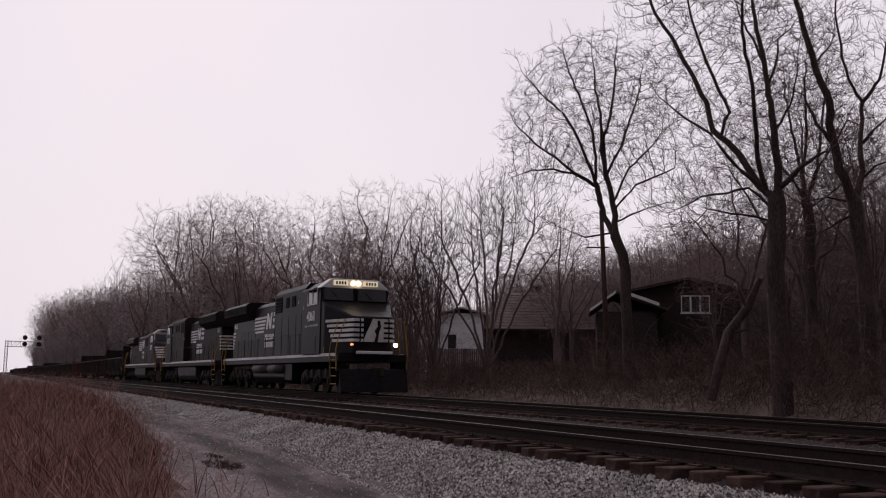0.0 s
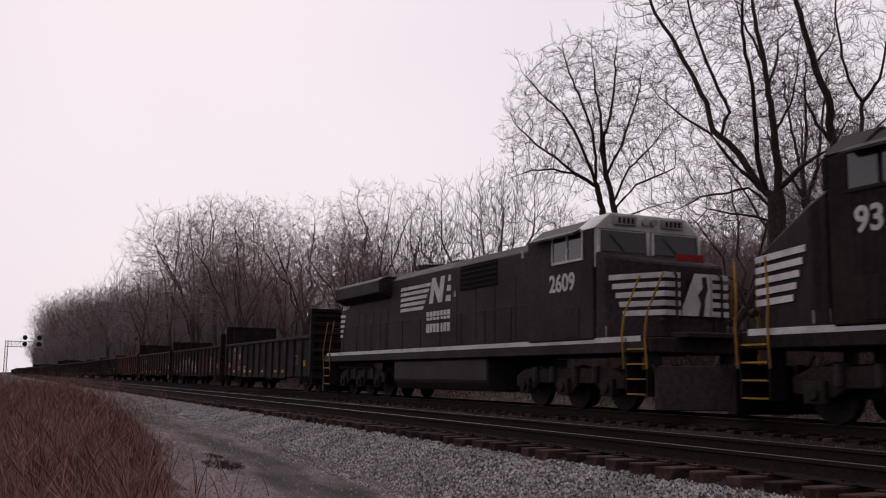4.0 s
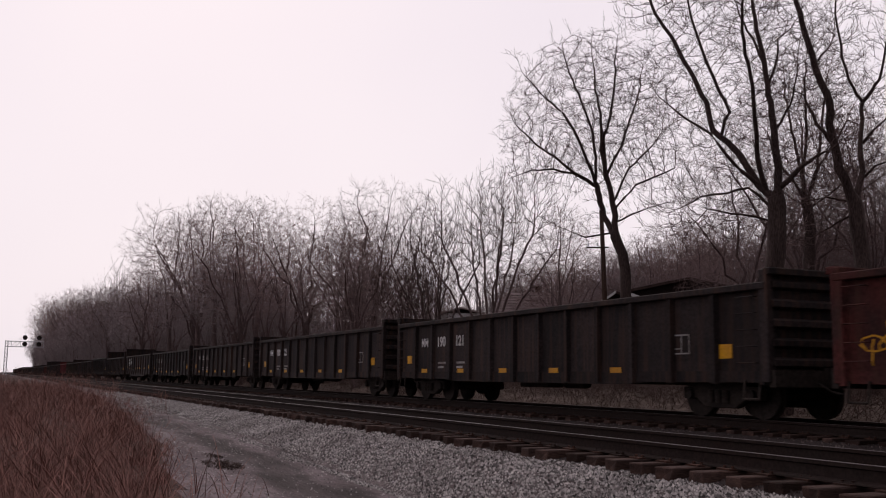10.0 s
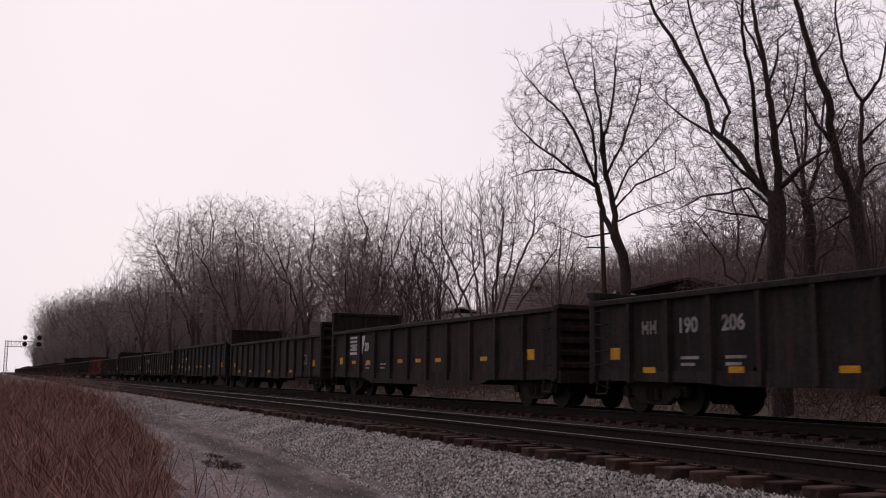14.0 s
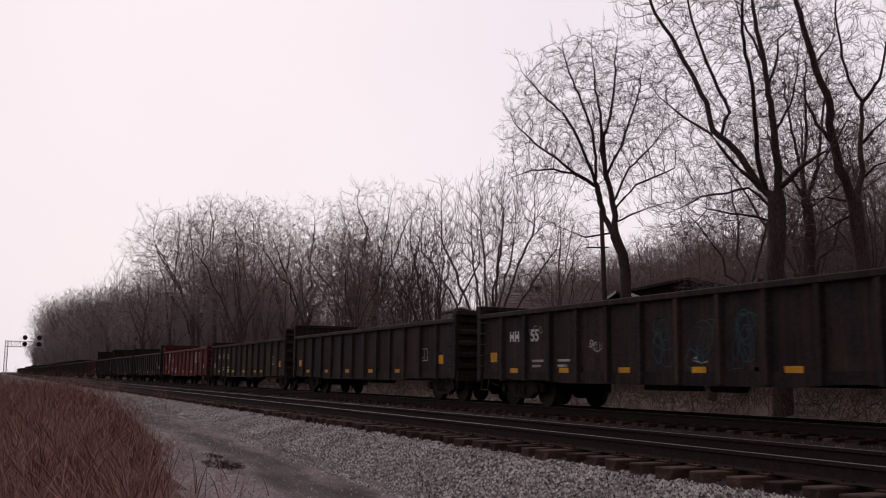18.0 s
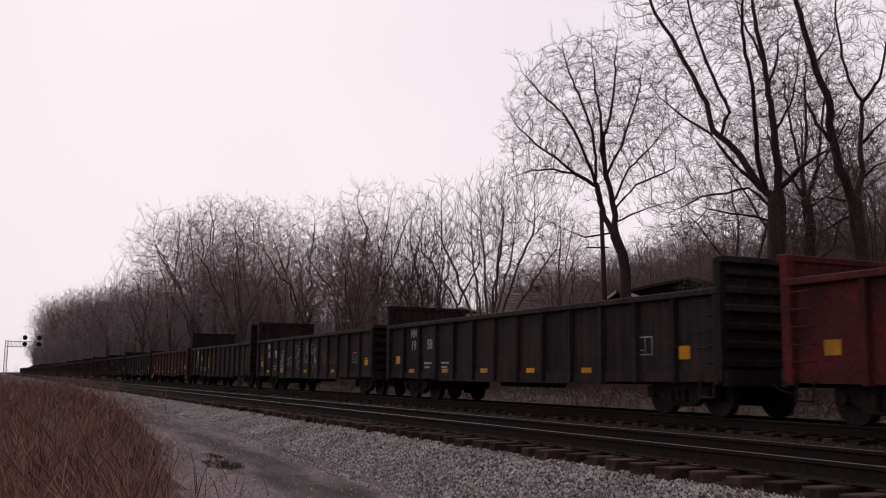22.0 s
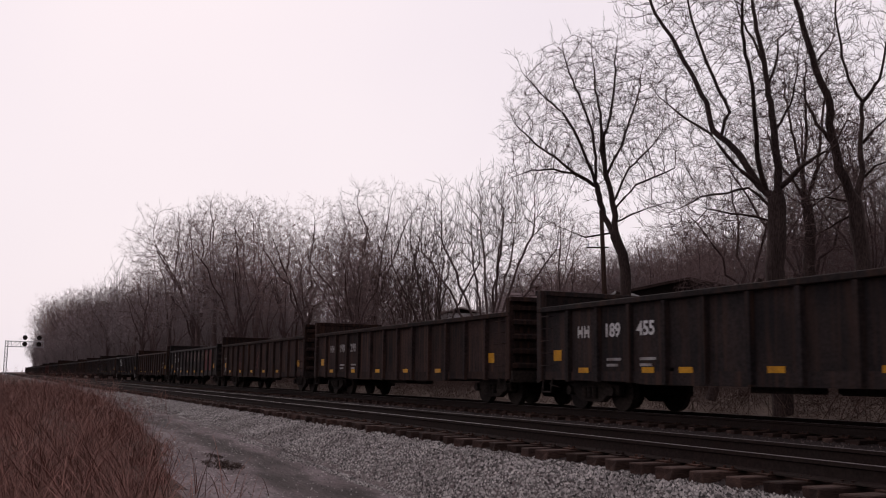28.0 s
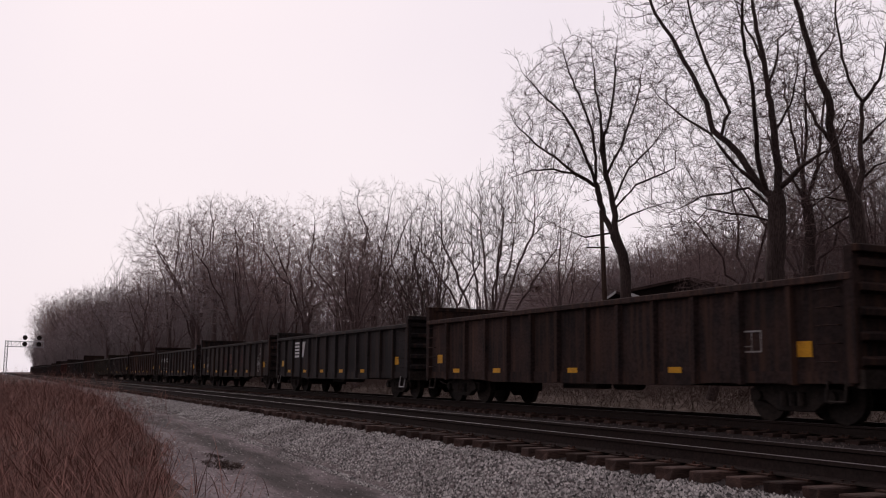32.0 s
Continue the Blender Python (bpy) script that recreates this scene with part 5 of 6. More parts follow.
# the leaning forked tree
hero_tree(8, -22.51, 25.48, [
    (0.26, 0.0, 4.5, -0.1, 5.6, -0.2, 6.6), (0.21, -0.2, 6.6, -0.6, 7.7, -0.8, 8.8, -0.8, 9.9, -1.2, 11.1, -1.5, 12.5, -1.8, 13.8, -2.0, 14.6), (0.15, -0.2, 6.6, 0.1, 7.7, 0.1, 9.1, 0.2, 10.3),
    (0.11, 0.2, 10.3, 0.8, 11.0, 1.0, 12.0, 1.2, 13.4), (0.09, 0.2, 10.3, -0.2, 11.1, -0.4, 12.2, -0.5, 13.2, -0.4, 14.3), (0.12, -0.8, 8.5, -1.2, 9.2, -1.6, 10.2, -2.0, 10.5),
    (0.08, 0.0, 7.3, 0.5, 7.8, 1.0, 8.0, 1.4, 8.2), (0.07, -0.4, 6.3, -1.0, 5.8, -1.5, 5.5), (0.09, 0.1, 8.8, 0.7, 9.4, 1.0, 9.7, 1.5, 10.4), (0.06, -0.3, 6.6, -1.0, 6.8, -1.8, 6.7), (0.07, -1.1, 11.0, -0.7, 11.6, -0.5, 12.1)],
    "bare tree with a leaning forked trunk", 1.1, 2800)
# the rounder tree behind them
hero_tree(9, -30.0, 30.8, [
    (0.24, 0.0, 5.7, 0.1, 7.0, 0.0, 8.3), (0.14, 0.0, 8.3, -0.2, 9.7, -0.5, 11.4, -0.7, 13.1, -0.7, 14.2), (0.13, 0.0, 8.3, 0.5, 9.8, 0.7, 11.5, 0.9, 13.0, 1.1, 14.3), (0.09, 0.0, 8.3, -0.6, 9.4, -1.2, 10.2, -1.5, 11.5),
    (0.09, -0.1, 9.5, 0.1, 11.0, 0.1, 12.7, 0.2, 14.2), (0.08, 0.5, 9.8, 1.3, 10.9, 1.8, 12.0), (0.07, 0.1, 8.0, 0.9, 8.6, 1.7, 9.4)],
    "bare tree with a rounded twiggy crown", 1.1, 1200, (2400, 0.2, 11.2, 3.3, 3.0, 4.2, -0.8), twig=TWIG)


def vase_tree(seed, stems, height, spread, radius):
    """Several stems that fan out from one foot, all shoots upright."""
    rng = np.random.default_rng(seed)
    c = Crown(seed, 0.26, 1.8, 0.36)
    foot = c.limb([(0, 0, z) for z in (-0.3, 0.0, 0.3, 0.6)], radius * 2.0, radius * 1.4)
    free = []
    for k in range(stems):
        a, out = k * 2.4 + rng.uniform(-0.3, 0.3), spread * math.sqrt((k + 0.5) / stems)
        end = np.array((math.cos(a) * out, math.sin(a) * out, height * rng.uniform(0.62, 0.8) * (1.1 - 0.22 * out / spread)))
        pts = [np.array((0, 0, 0.6)) + (end - np.array((0, 0, 0.6))) * t + rng.normal(0, 0.05, 3) + np.array((0, 0, 0.5 * math.sin(t * 3.1))) for t in np.linspace(0.08, 1, 12)]
        c.limb(pts, radius, 0.02, foot[-1])
        for t in (0.6, 0.85, 1.0):
            free += ball_points(rng, 220, pts[min(int(t * 11), 11)] + np.array((0, 0, height * 0.12)), (spread * 0.30, spread * 0.30, height * 0.18))
    c.grow(free, 0.35, gnarl=0.06)
    return c.meshes(0.0085, 2.2, 0.65, 1, DARK_TWIG, bark=WOOD_BARK)


VASE = [vase_tree(21, 9, 10.2, 3.6, 0.058), vase_tree(22, 8, 9.8, 3.2, 0.055)]
for kind, x, y, k, turn in ((0, -48.8, 25.4, 1.18, 20), (1, -54.6, 24.6, 1.08, 80), (1, -57.0, 24.0, 0.8, 190), (0, -84.0, 30.8, 1.05, 300)):
    plant_tree(VASE[kind], x, y, (k, k, k), turn, "bare many-stemmed tree with upright shoots", "bare trees behind the tracks")

# edge of the wood: place, height of the top over the rail
EDGE = [(-69.2, 28.9, 13.6), (-70.1, 26.6, 16.6), (-68.2, 23.5, 14.6), (-73.5, 24.5, 14.0), (-76.6, 22.9, 16.2), (-86.7, 24.0, 17.0), (-92.3, 22.5, 18.4), (-89.7, 20.7, 18.2), (-101.9, 20.9, 20.4), (-110.1, 20.4, 21.2),
        (-124.0, 22.5, 23.0), (-136.3, 21.8, 24.0), (-148.6, 21.0, 20.0), (-173.7, 21.6, 20.5), (-208.8, 22.0, 19.0), (-235.0, 23.0, 21.5), (-269.1, 23.0, 24.5), (-300.0, 22.0, 26.5), (-330.0, 22.5, 28.5), (-359.4, 22.1, 30.5), (-390.0, 23.0, 32.0), (-420.0, 23.0, 33.0), (-460.0, 23.5, 34.0), (-500.0, 23.0, 35.0), (-31.5, 32.1, 14.5), (-41.4, 35.5, 9.5), (-48.0, 46.9, 11.0), (-41.3, 43.3, 11.3), (-37.5, 42.3, 14.0), (-31.3, 38.4, 14.2), (-27.5, 31.5, 12.5), (-36.5, 36.0, 12.0), (-24.5, 36.0, 15.0), (-52.0, 42.0, 10.5),
        (-33.5, 30.5, 12.0), (-52.0, 46.0, 14.0), (-55.0, 45.0, 13.0), (-57.0, 43.5, 12.0), (-51.0, 44.0, 11.0), (-76.0, 32.5, 11.0), (-80.0, 33.8, 11.5), (-33.0, 34.0, 11.0), (-36.5, 38.5, 10.0), (-31.0, 36.0, 12.0), (-42.0, 38.0, 9.0)]
rnd = random.Random(4)
for k, (x, y, top) in enumerate(EDGE):
    kind = KINDS[k % 5]
    z = max(v.co.z for v in kind[1].vertices)
    s = (top - ground_level(x, y)) / z
    plant_tree(kind, x, y, (s * 0.95, s * 0.95, s), rnd.uniform(0, 360), "bare dark tree at the edge of the wood", "bare trees of the wood")
for k in range(90):
    # deeper rows, along the line to the far distance
    x = -60 - 640 * (k / 90) ** 1.7 + rnd.uniform(-5, 5)
    y = 21.5 + rnd.uniform(0, 16 if k > 20 else 26) + (8 if x > -95 else 0)
    if k % 3 == 0:
        y = 20.5 + rnd.uniform(0, 3)
    if x > -95 and 31 < y < 50 and x < -62:
        y += 18
    if -110 < x < -60 and 0.30 < y / -x < 0.35:
        y = 0.36 * -x
    s = rnd.uniform(0.78, 1.12) * (1.1 if -200 < x < -100 else 1.35 if x < -200 else 0.9)
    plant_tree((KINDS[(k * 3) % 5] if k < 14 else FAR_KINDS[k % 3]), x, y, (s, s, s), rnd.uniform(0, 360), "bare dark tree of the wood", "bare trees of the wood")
for k in range(130):
    # beyond the houses
    x, y = -105 + 96 * ((k % 60) / 60) + rnd.uniform(-3, 3), 50 + rnd.uniform(0, 34)
    if 60 <= k < 96:
        x, y = -58 + 50 * (k - 60) / 36 + rnd.uniform(-2, 2), 41 + rnd.uniform(0, 20)
    s = rnd.uniform(0.76, 0.94)
    if k >= 60:
        s = rnd.uniform(0.6, 0.78) if x < -36 else rnd.uniform(0.85, 1.1)
    if k >= 96:
        x = -112 + 52 * rnd.random()
        y, s = -x * rnd.uniform(0.46, 0.74) + 8, rnd.uniform(0.62, 0.85)
    plant_tree(FAR_KINDS[k % 3] if k < 60 else KINDS[k % 5], x, y, (s, s, s), rnd.uniform(0, 360), "bare tree beyond the houses", "bare trees of the wood")


def thicket():
    """Saplings and brush along the bank, past counting."""
    rnd = random.Random(9)
    low, tall = Tubes(), Tubes()
    for k in range(9000):
        x = -2 - 150 * rnd.random() ** 1.6
        y = 20.0 + 6.2 * rnd.random() ** 1.2
        h = rnd.uniform(0.5, 1.7) * (0.65 + 0.7 * noise.noise((x * 0.12, y * 0.12, 2)) + 0.3)
        h *= 0.4 if y < 20.8 else 1.0
        h = min(h, 1.7)
        p = Vector((x, y, ground_level(x, y) - 0.05))
        d = Vector((rnd.uniform(-0.9, 0.9), rnd.uniform(-0.9, 0.8), 1))
        pts = [p]
        for _ in range(3):
            d += Vector((rnd.uniform(-0.7, 0.7), rnd.uniform(-0.7, 0.7), rnd.uniform(-0.5, 0.1)))
            pts.append(pts[-1] + d * (h / 3))
        low.add(pts, [0.007, 0.0055, 0.004, 0.003], 3)
        for _ in range(6):
            q = pts[rnd.randint(1, 3)]
            e = q + Vector((rnd.uniform(-0.9, 0.9), rnd.uniform(-0.9, 0.9), rnd.uniform(-0.3, 0.6))) * h * 0.5
            low.add([q, e], [0.004, 0.0025], 3)
    for k in range(9000):
        x = -4 - 230 * rnd.random() ** 1.35
        y = 19.5 + 26 * rnd.random() ** 1.3
        if x > -60 and y > 27:
            y -= 6
        if k >= 6500:
            x, y = -2 - 62 * rnd.random(), 25 + 24 * rnd.random()
        h = rnd.uniform(2.0, 5.6) * (0.8 if x > -58 else 1.15)
        look_way = y / -x
        if -x < 75 and 0.45 < look_way < 0.66:
            h = min(h, 1.3 if y > 26 else 1.7)      # the open yard before the white house
        elif 0.31 < look_way < 0.345 or (0.70 < look_way < 0.89 and -x < 44):
            h = min(h, 2.2)
        p = Vector((x, y, ground_level(x, y) - 0.05))
        d = Vector((rnd.uniform(-0.5, 0.5), rnd.uniform(-0.5, 0.5), 1))
        pts = [p]
        for _ in range(4):
            d += Vector((rnd.uniform(-0.45, 0.45), rnd.uniform(-0.45, 0.45), rnd.uniform(-0.3, 0.1)))
            pts.append(pts[-1] + d * (h / 4))
        thin = rnd.uniform(0.55, 1.0)
        tall.add(pts, [0.013 * thin, 0.011 * thin, 0.009 * thin, 0.007 * thin, 0.004], 3)
        for _ in range(10):
            i = rnd.randint(1, 3)
            q = pts[i].lerp(pts[i + 1], rnd.random())
            w = Vector((rnd.uniform(-0.8, 0.8), rnd.uniform(-0.8, 0.8), rnd.uniform(-0.1, 0.8))) * h * 0.22
            tall.add([q, q + w], [0.006, 0.003], 3)
    tagged(new("brush", raw_mesh("brush", low.v, low.f, SAPLING)), "tangled brown winter brush along the bank", "brush", kind="stuff")
    tagged(new("saplings", raw_mesh("saplings", tall.v, tall.f, SAPLING)), "dense bare saplings under the trees", "undergrowth", kind="stuff")


def far_wood():
    """A deep stand of thin trunks and twigs that closes the view behind the houses."""
    rnd = random.Random(31)
    t = Tubes()
    for k in range(10600):
        x, y = -6 - 100 * rnd.random(), 50 + 45 * rnd.random()
        h = rnd.uniform(6.5, 11.5)
        if k % 3 == 0:
            x, y, h = -5 - 42 * rnd.random(), 40 + 18 * rnd.random(), rnd.uniform(5.0, 10.5)
            if y < -0.80 * x:
                y += 14
        if k >= 8600:
            x = -92 - 120 * rnd.random()
            y, h = 22.5 + 36 * rnd.random(), rnd.uniform(7.0, 12.5)
            if x > -107 and 0.30 < y / -x < 0.352:
                y = 0.36 * -x
        elif k > 6400:
            x, y, h = -190 - 460 * rnd.random() ** 1.2, 20.5 + 26 * rnd.random() ** 1.5, rnd.uniform(10, 21)
            h *= 1.1 + 0.6 * min(1, max(0, (-x - 250) / 250))
        p = Vector((x, y, ground_level(x, y) - 0.1))
        lean = Vector((rnd.uniform(-0.1, 0.1), rnd.uniform(-0.1, 0.1), 1))
        t.add([p, p + lean * h * 0.5, p + lean * h], [0.07, 0.05, 0.012], 3)
        for _ in range(8):
            q = p + lean * h * rnd.uniform(0.2, 0.95)
            w = Vector((rnd.uniform(-0.6, 0.6), rnd.uniform(-0.6, 0.6), rnd.uniform(0.2, 0.9))) * h * 0.24
            t.add([q, q + w], [0.03, 0.012], 3)
    tagged(new("far_wood", raw_mesh("far_wood", t.v, t.f, HAZED_TWIG)), "deep brown-grey winter wood behind the houses, twigs paled for haze", "wood", kind="stuff")


thicket()
far_wood()

# ---- houses, pole, signals ----
def facing(x, y):
    """Turn about z that makes local +x run to the viewer's right and -y towards the track side."""
    r = math.hypot(x, y)
    return math.degrees(math.atan2(-x / r, y / r))


def siding(parent, x0, x1, y, z0, z1, mat, face=-1):
    """Lapped boards, one by one, on a wall that faces -y."""
    n = max(1, int((z1 - z0) / 0.2))
    def build():
        b = B()
        prism(b, [(0, 0), (-0.03, 0), (-0.012, 0.2), (0, 0.2)], 0, x1 - x0, "x")
        return mesh_of(b, mat, "clapboard")
    me = build()
    for k in range(n):
        o = placed("clapboard", me, parent, x0, y, z0 + 0.2 * k)


def gable_house():
    x, y = -76.2, 37.6
    g = ground_level(x, y)
    h = thing("house", x, y, g, "white clapboard house with a wide grey-brown hip roof", "house", rz=facing(x, y) - 4)
    wing = part("wing_wall", box(B(), -2.4, 1.4, 0, 6, -0.2, 5.4), SIDING, h, "white clapboard side wing")
    siding(wing, -2.4, 1.4, 0, 2.0, 5.4, SIDING)
    b = B()
    prism(b, [(-2.8, 5.3), (-0.5, 5.95), (1.8, 5.3), (1.8, 5.15), (-0.5, 5.8), (-2.8, 5.15)], -0.4, 6.2, "y")
    part("wing_roof", b, SHINGLE, h)
    for x0 in (-1.7,):
        win = part("window", box(B(), x0, x0 + 0.7, -0.05, -0.03, 2.3, 3.5), GLASS, h, "small dark window")
        b = B()
        for a in ((x0 - 0.08, x0, 2.22, 3.58), (x0 + 0.7, x0 + 0.78, 2.22, 3.58), (x0, x0 + 0.7, 2.22, 2.3), (x0, x0 + 0.7, 3.5, 3.58)):
            box(b, a[0], a[1], -0.075, -0.03, a[2], a[3])
        part("window_frame", b, TRIM, win)
    part("main_wall", box(B(), 1.45, 11.8, 0.8, 9, -0.2, 4.1), DARK_WALL, h)
    b = B()
    vs = [b.verts.new(p) for p in ((0.8, 0.2, 4.05), (12.4, 0.2, 4.05), (12.4, 9.6, 4.05), (0.8, 9.6, 4.05), (3.2, 4.9, 7.65), (9.4, 4.9, 7.65))]
    for f in ((0, 1, 5, 4), (1, 2, 5), (2, 3, 4, 5), (3, 0, 4), (3, 2, 1, 0)):
        b.faces.new([vs[i] for i in f])
    roof = part("hip_roof", b, SHINGLE, h, "grey-brown shingled hip roof")
    for k in range(13):
        t = k / 13
        zz, yy = 4.06 + 3.59 * t, 0.2 + 4.7 * t
        part("shingle_course", box(B(), 0.85 + 2.4 * t, 12.35 - 3.0 * t, yy - 0.05, yy + 0.35, zz + 0.01, zz + 0.05), SHINGLE, roof)
    part("eave_board", box(B(), 0.8, 12.4, 0.12, 0.198, 3.9, 4.06), DARK_WALL, h)
    part("chimney", box(B(), 5.9, 6.6, 5.2, 5.9, 7.0, 8.3), RUST, roof, "brick chimney")
    return h


def dark_house():
    x, y = -43.0, 34.4
    g = ground_level(x, y)
    h = thing("house", x, y, g, "low dark house with white rakes and a three-pane window", "house", rz=facing(x, y) + 6)
    part("wall", box(B(), -2.6, 3.4, 0, 7, -0.3, 4.7), DARK_WALL, h)
    b = B()
    prism(b, [(-3.1, 4.60), (0.4, 5.35), (3.9, 4.60), (3.9, 4.75), (0.4, 5.5), (-3.1, 4.75)], -0.5, 7.3, "y")
    part("roof", b, DARK_ROOF, h)
    fb = B()
    prism(fb, [(-2.6, 4.68), (3.4, 4.68), (0.4, 5.32)], 0.0, 0.06, "y")
    part("gable_wall", fb, DARK_WALL, h)
    x0, z0 = 0.1, 3.6
    for k in range(3):
        w = part("window", box(B(), x0 + 0.52 * k, x0 + 0.52 * k + 0.42, -0.04, -0.02, z0, z0 + 0.85), GLASS, h, "dark window pane")
        b = B()
        for a in ((x0 + 0.52 * k - 0.05, x0 + 0.52 * k, z0 - 0.06, z0 + 0.91), (x0 + 0.52 * k + 0.42, x0 + 0.52 * k + 0.47, z0 - 0.06, z0 + 0.91), (x0 + 0.52 * k, x0 + 0.52 * k + 0.42, z0 - 0.06, z0), (x0 + 0.52 * k, x0 + 0.52 * k + 0.42, z0 + 0.85, z0 + 0.91)):
            box(b, a[0], a[1], -0.08, -0.01, a[2], a[3])
        part("window_frame", b, TRIM, w, "white window frame")
    part("window_sill", box(B(), x0 - 0.1, x0 + 1.6, -0.1, 0, z0 - 0.12, z0 - 0.06), TRIM, h)
    # the lower front wing with its white rake boards
    wing = part("front_wing", box(B(), -4.6, -1.4, -1.6, 3, -0.3, 3.5), DARK_WALL, h)
    b = B()
    prism(b, [(-5.0, 3.45), (-3.6, 4.45), (-0.9, 3.55), (-0.9, 3.70), (-3.6, 4.6), (-5.0, 3.6)], -2.0, 3.2, "y")
    part("wing_roof", b, DARK_ROOF, wing)
    for pr in ([(-5.0, 3.46), (-3.6, 4.46), (-3.6, 4.61), (-5.0, 3.61)], [(-3.1, 4.42), (-1.3, 3.78), (-1.3, 3.95), (-3.1, 4.60)]):
        part("rake_board", prism(B(), pr, -2.06, -2.01, "y"), TRIM, wing, "white rake board")
    return h


def far_gable():
    x, y = -104.5, 34.3
    g = ground_level(x, y)
    h = thing("shed", x, y, g, "distant shed with a white-edged gable", "shed", rz=facing(x, y))
    part("wall", box(B(), -0.9, 0.9, 0, 4, -0.2, 3.4), DARK_WALL, h)
    part("roof", prism(B(), [(-1.2, 3.2), (0, 4.05), (1.2, 3.2), (1.2, 3.35), (0, 4.2), (-1.2, 3.35)], -0.2, 4.2, "y"), SHINGLE, h)
    for s in (-1, 1):
        part("rake_board", prism(B(), [(s * 1.2, 3.2), (0, 4.05), (0, 4.2), (s * 1.2, 3.35)], -0.26, -0.21, "y"), TRIM, h, "white rake board")
    b = B()
    prism(b, [(-0.9, 3.39), (0.9, 3.39), (0, 4.02)], 0.0, 0.05, "y")
    part("gable_wall", b, DARK_WALL, h)


gable_house()
dark_house()
far_gable()


def board_fence():
    x, y = -60.5, 30.4
    g = ground_level(x, y)
    f = thing("fence", x, y, g, "grey weathered board fence before the white house", "fence", rz=facing(x, y))
    me = mesh_of(box(B(), 0, 0.135, -0.012, 0.012, 0.05, 1.95), FENCE_WOOD, "board")
    rnd3 = random.Random(6)
    for k in range(26):
        o = placed("board", me, f, -2.6 + 0.15 * k, 0, rnd3.uniform(-0.03, 0.03))
    for z in (0.5, 1.6):
        part("rail", box(B(), -2.6, 1.3, 0.013, 0.06, z, z + 0.09), FENCE_WOOD, f)
    for k in range(3):
        part("post", box(B(), -2.6 + 1.9 * k, -2.5 + 1.9 * k, 0.061, 0.16, -0.3, 2.0), FENCE_WOOD, f)


board_fence()


def utility_pole():
    x, y = -39.7, 26.99
    g = ground_level(x, y)
    p = thing("utility_pole", x, y, g, "old wooden utility pole with a short crossarm", "utility pole", rz=facing(x, y))
    h = 9.1 - g
    part("pole", rod(B(), (0.25, 0, -0.2), (0, 0, h), 0.15, 10, 0.10), POLE_WOOD, p, smooth=True)
    part("crossarm", box(B(), -0.75, 0.35, -0.13, -0.07, h - 1.93, h - 1.86), POLE_WOOD, p)
    for xx in (-0.65, -0.2):
        part("insulator", rod(B(), (xx, -0.11, h - 1.83), (xx, -0.11, h - 1.68), 0.04, 8), GALV, p)


def street_lamp():
    x, y = -96.1, 27.8
    g = ground_level(x, y)
    p = thing("street_lamp", x, y, g, "small lamp on a thin pole among the trees", "street lamp", rz=facing(x, y))
    part("pole", rod(B(), (0, 0, -0.2), (0, 0, 7.6), 0.09, 8), POLE_WOOD, p)
    part("arm", tube(B(), [(0, 0, 7.2), (0.3, 0, 7.6), (0.8, 0, 7.7)], 0.03), GALV, p)
    part("lamp_head", bevel_mesh(box(B(), 0.6, 1.1, -0.12, 0.12, 7.62, 7.76), GALV, "lamp_head", 0.03), GALV, p, "pale lamp head")


def leaning_log():
    x, y = -24.6, 22.0
    g = ground_level(x, y)
    p = thing("broken_trunk", x, y, g, "broken tree trunk leaning in the brush", "fallen trunk", rz=facing(x, y))
    rnd2 = random.Random(2)
    t = Tubes()
    pts = [Vector((-0.9, 0, 0.1)), Vector((-0.3, 0.1, 2.3)), Vector((0.3, 0.2, 3.1)), Vector((0.75, 0.3, 4.1))]
    t.add(pts, [0.17, 0.16, 0.14, 0.10], 8)
    part("log", raw_mesh("log", t.v, t.f, BARK, True), BARK, p)
    s = Tubes()
    s.add([pts[1], pts[1] + Vector((0.6, -0.1, 0.1))], [0.07, 0.03], 6)
    s.add([pts[2], pts[2] + Vector((-0.2, -0.3, 0.6))], [0.05, 0.02], 6)
    part("branch_stubs", raw_mesh("branch_stubs", s.v, s.f, BARK, True), BARK, p)


utility_pole()
street_lamp()
leaning_log()


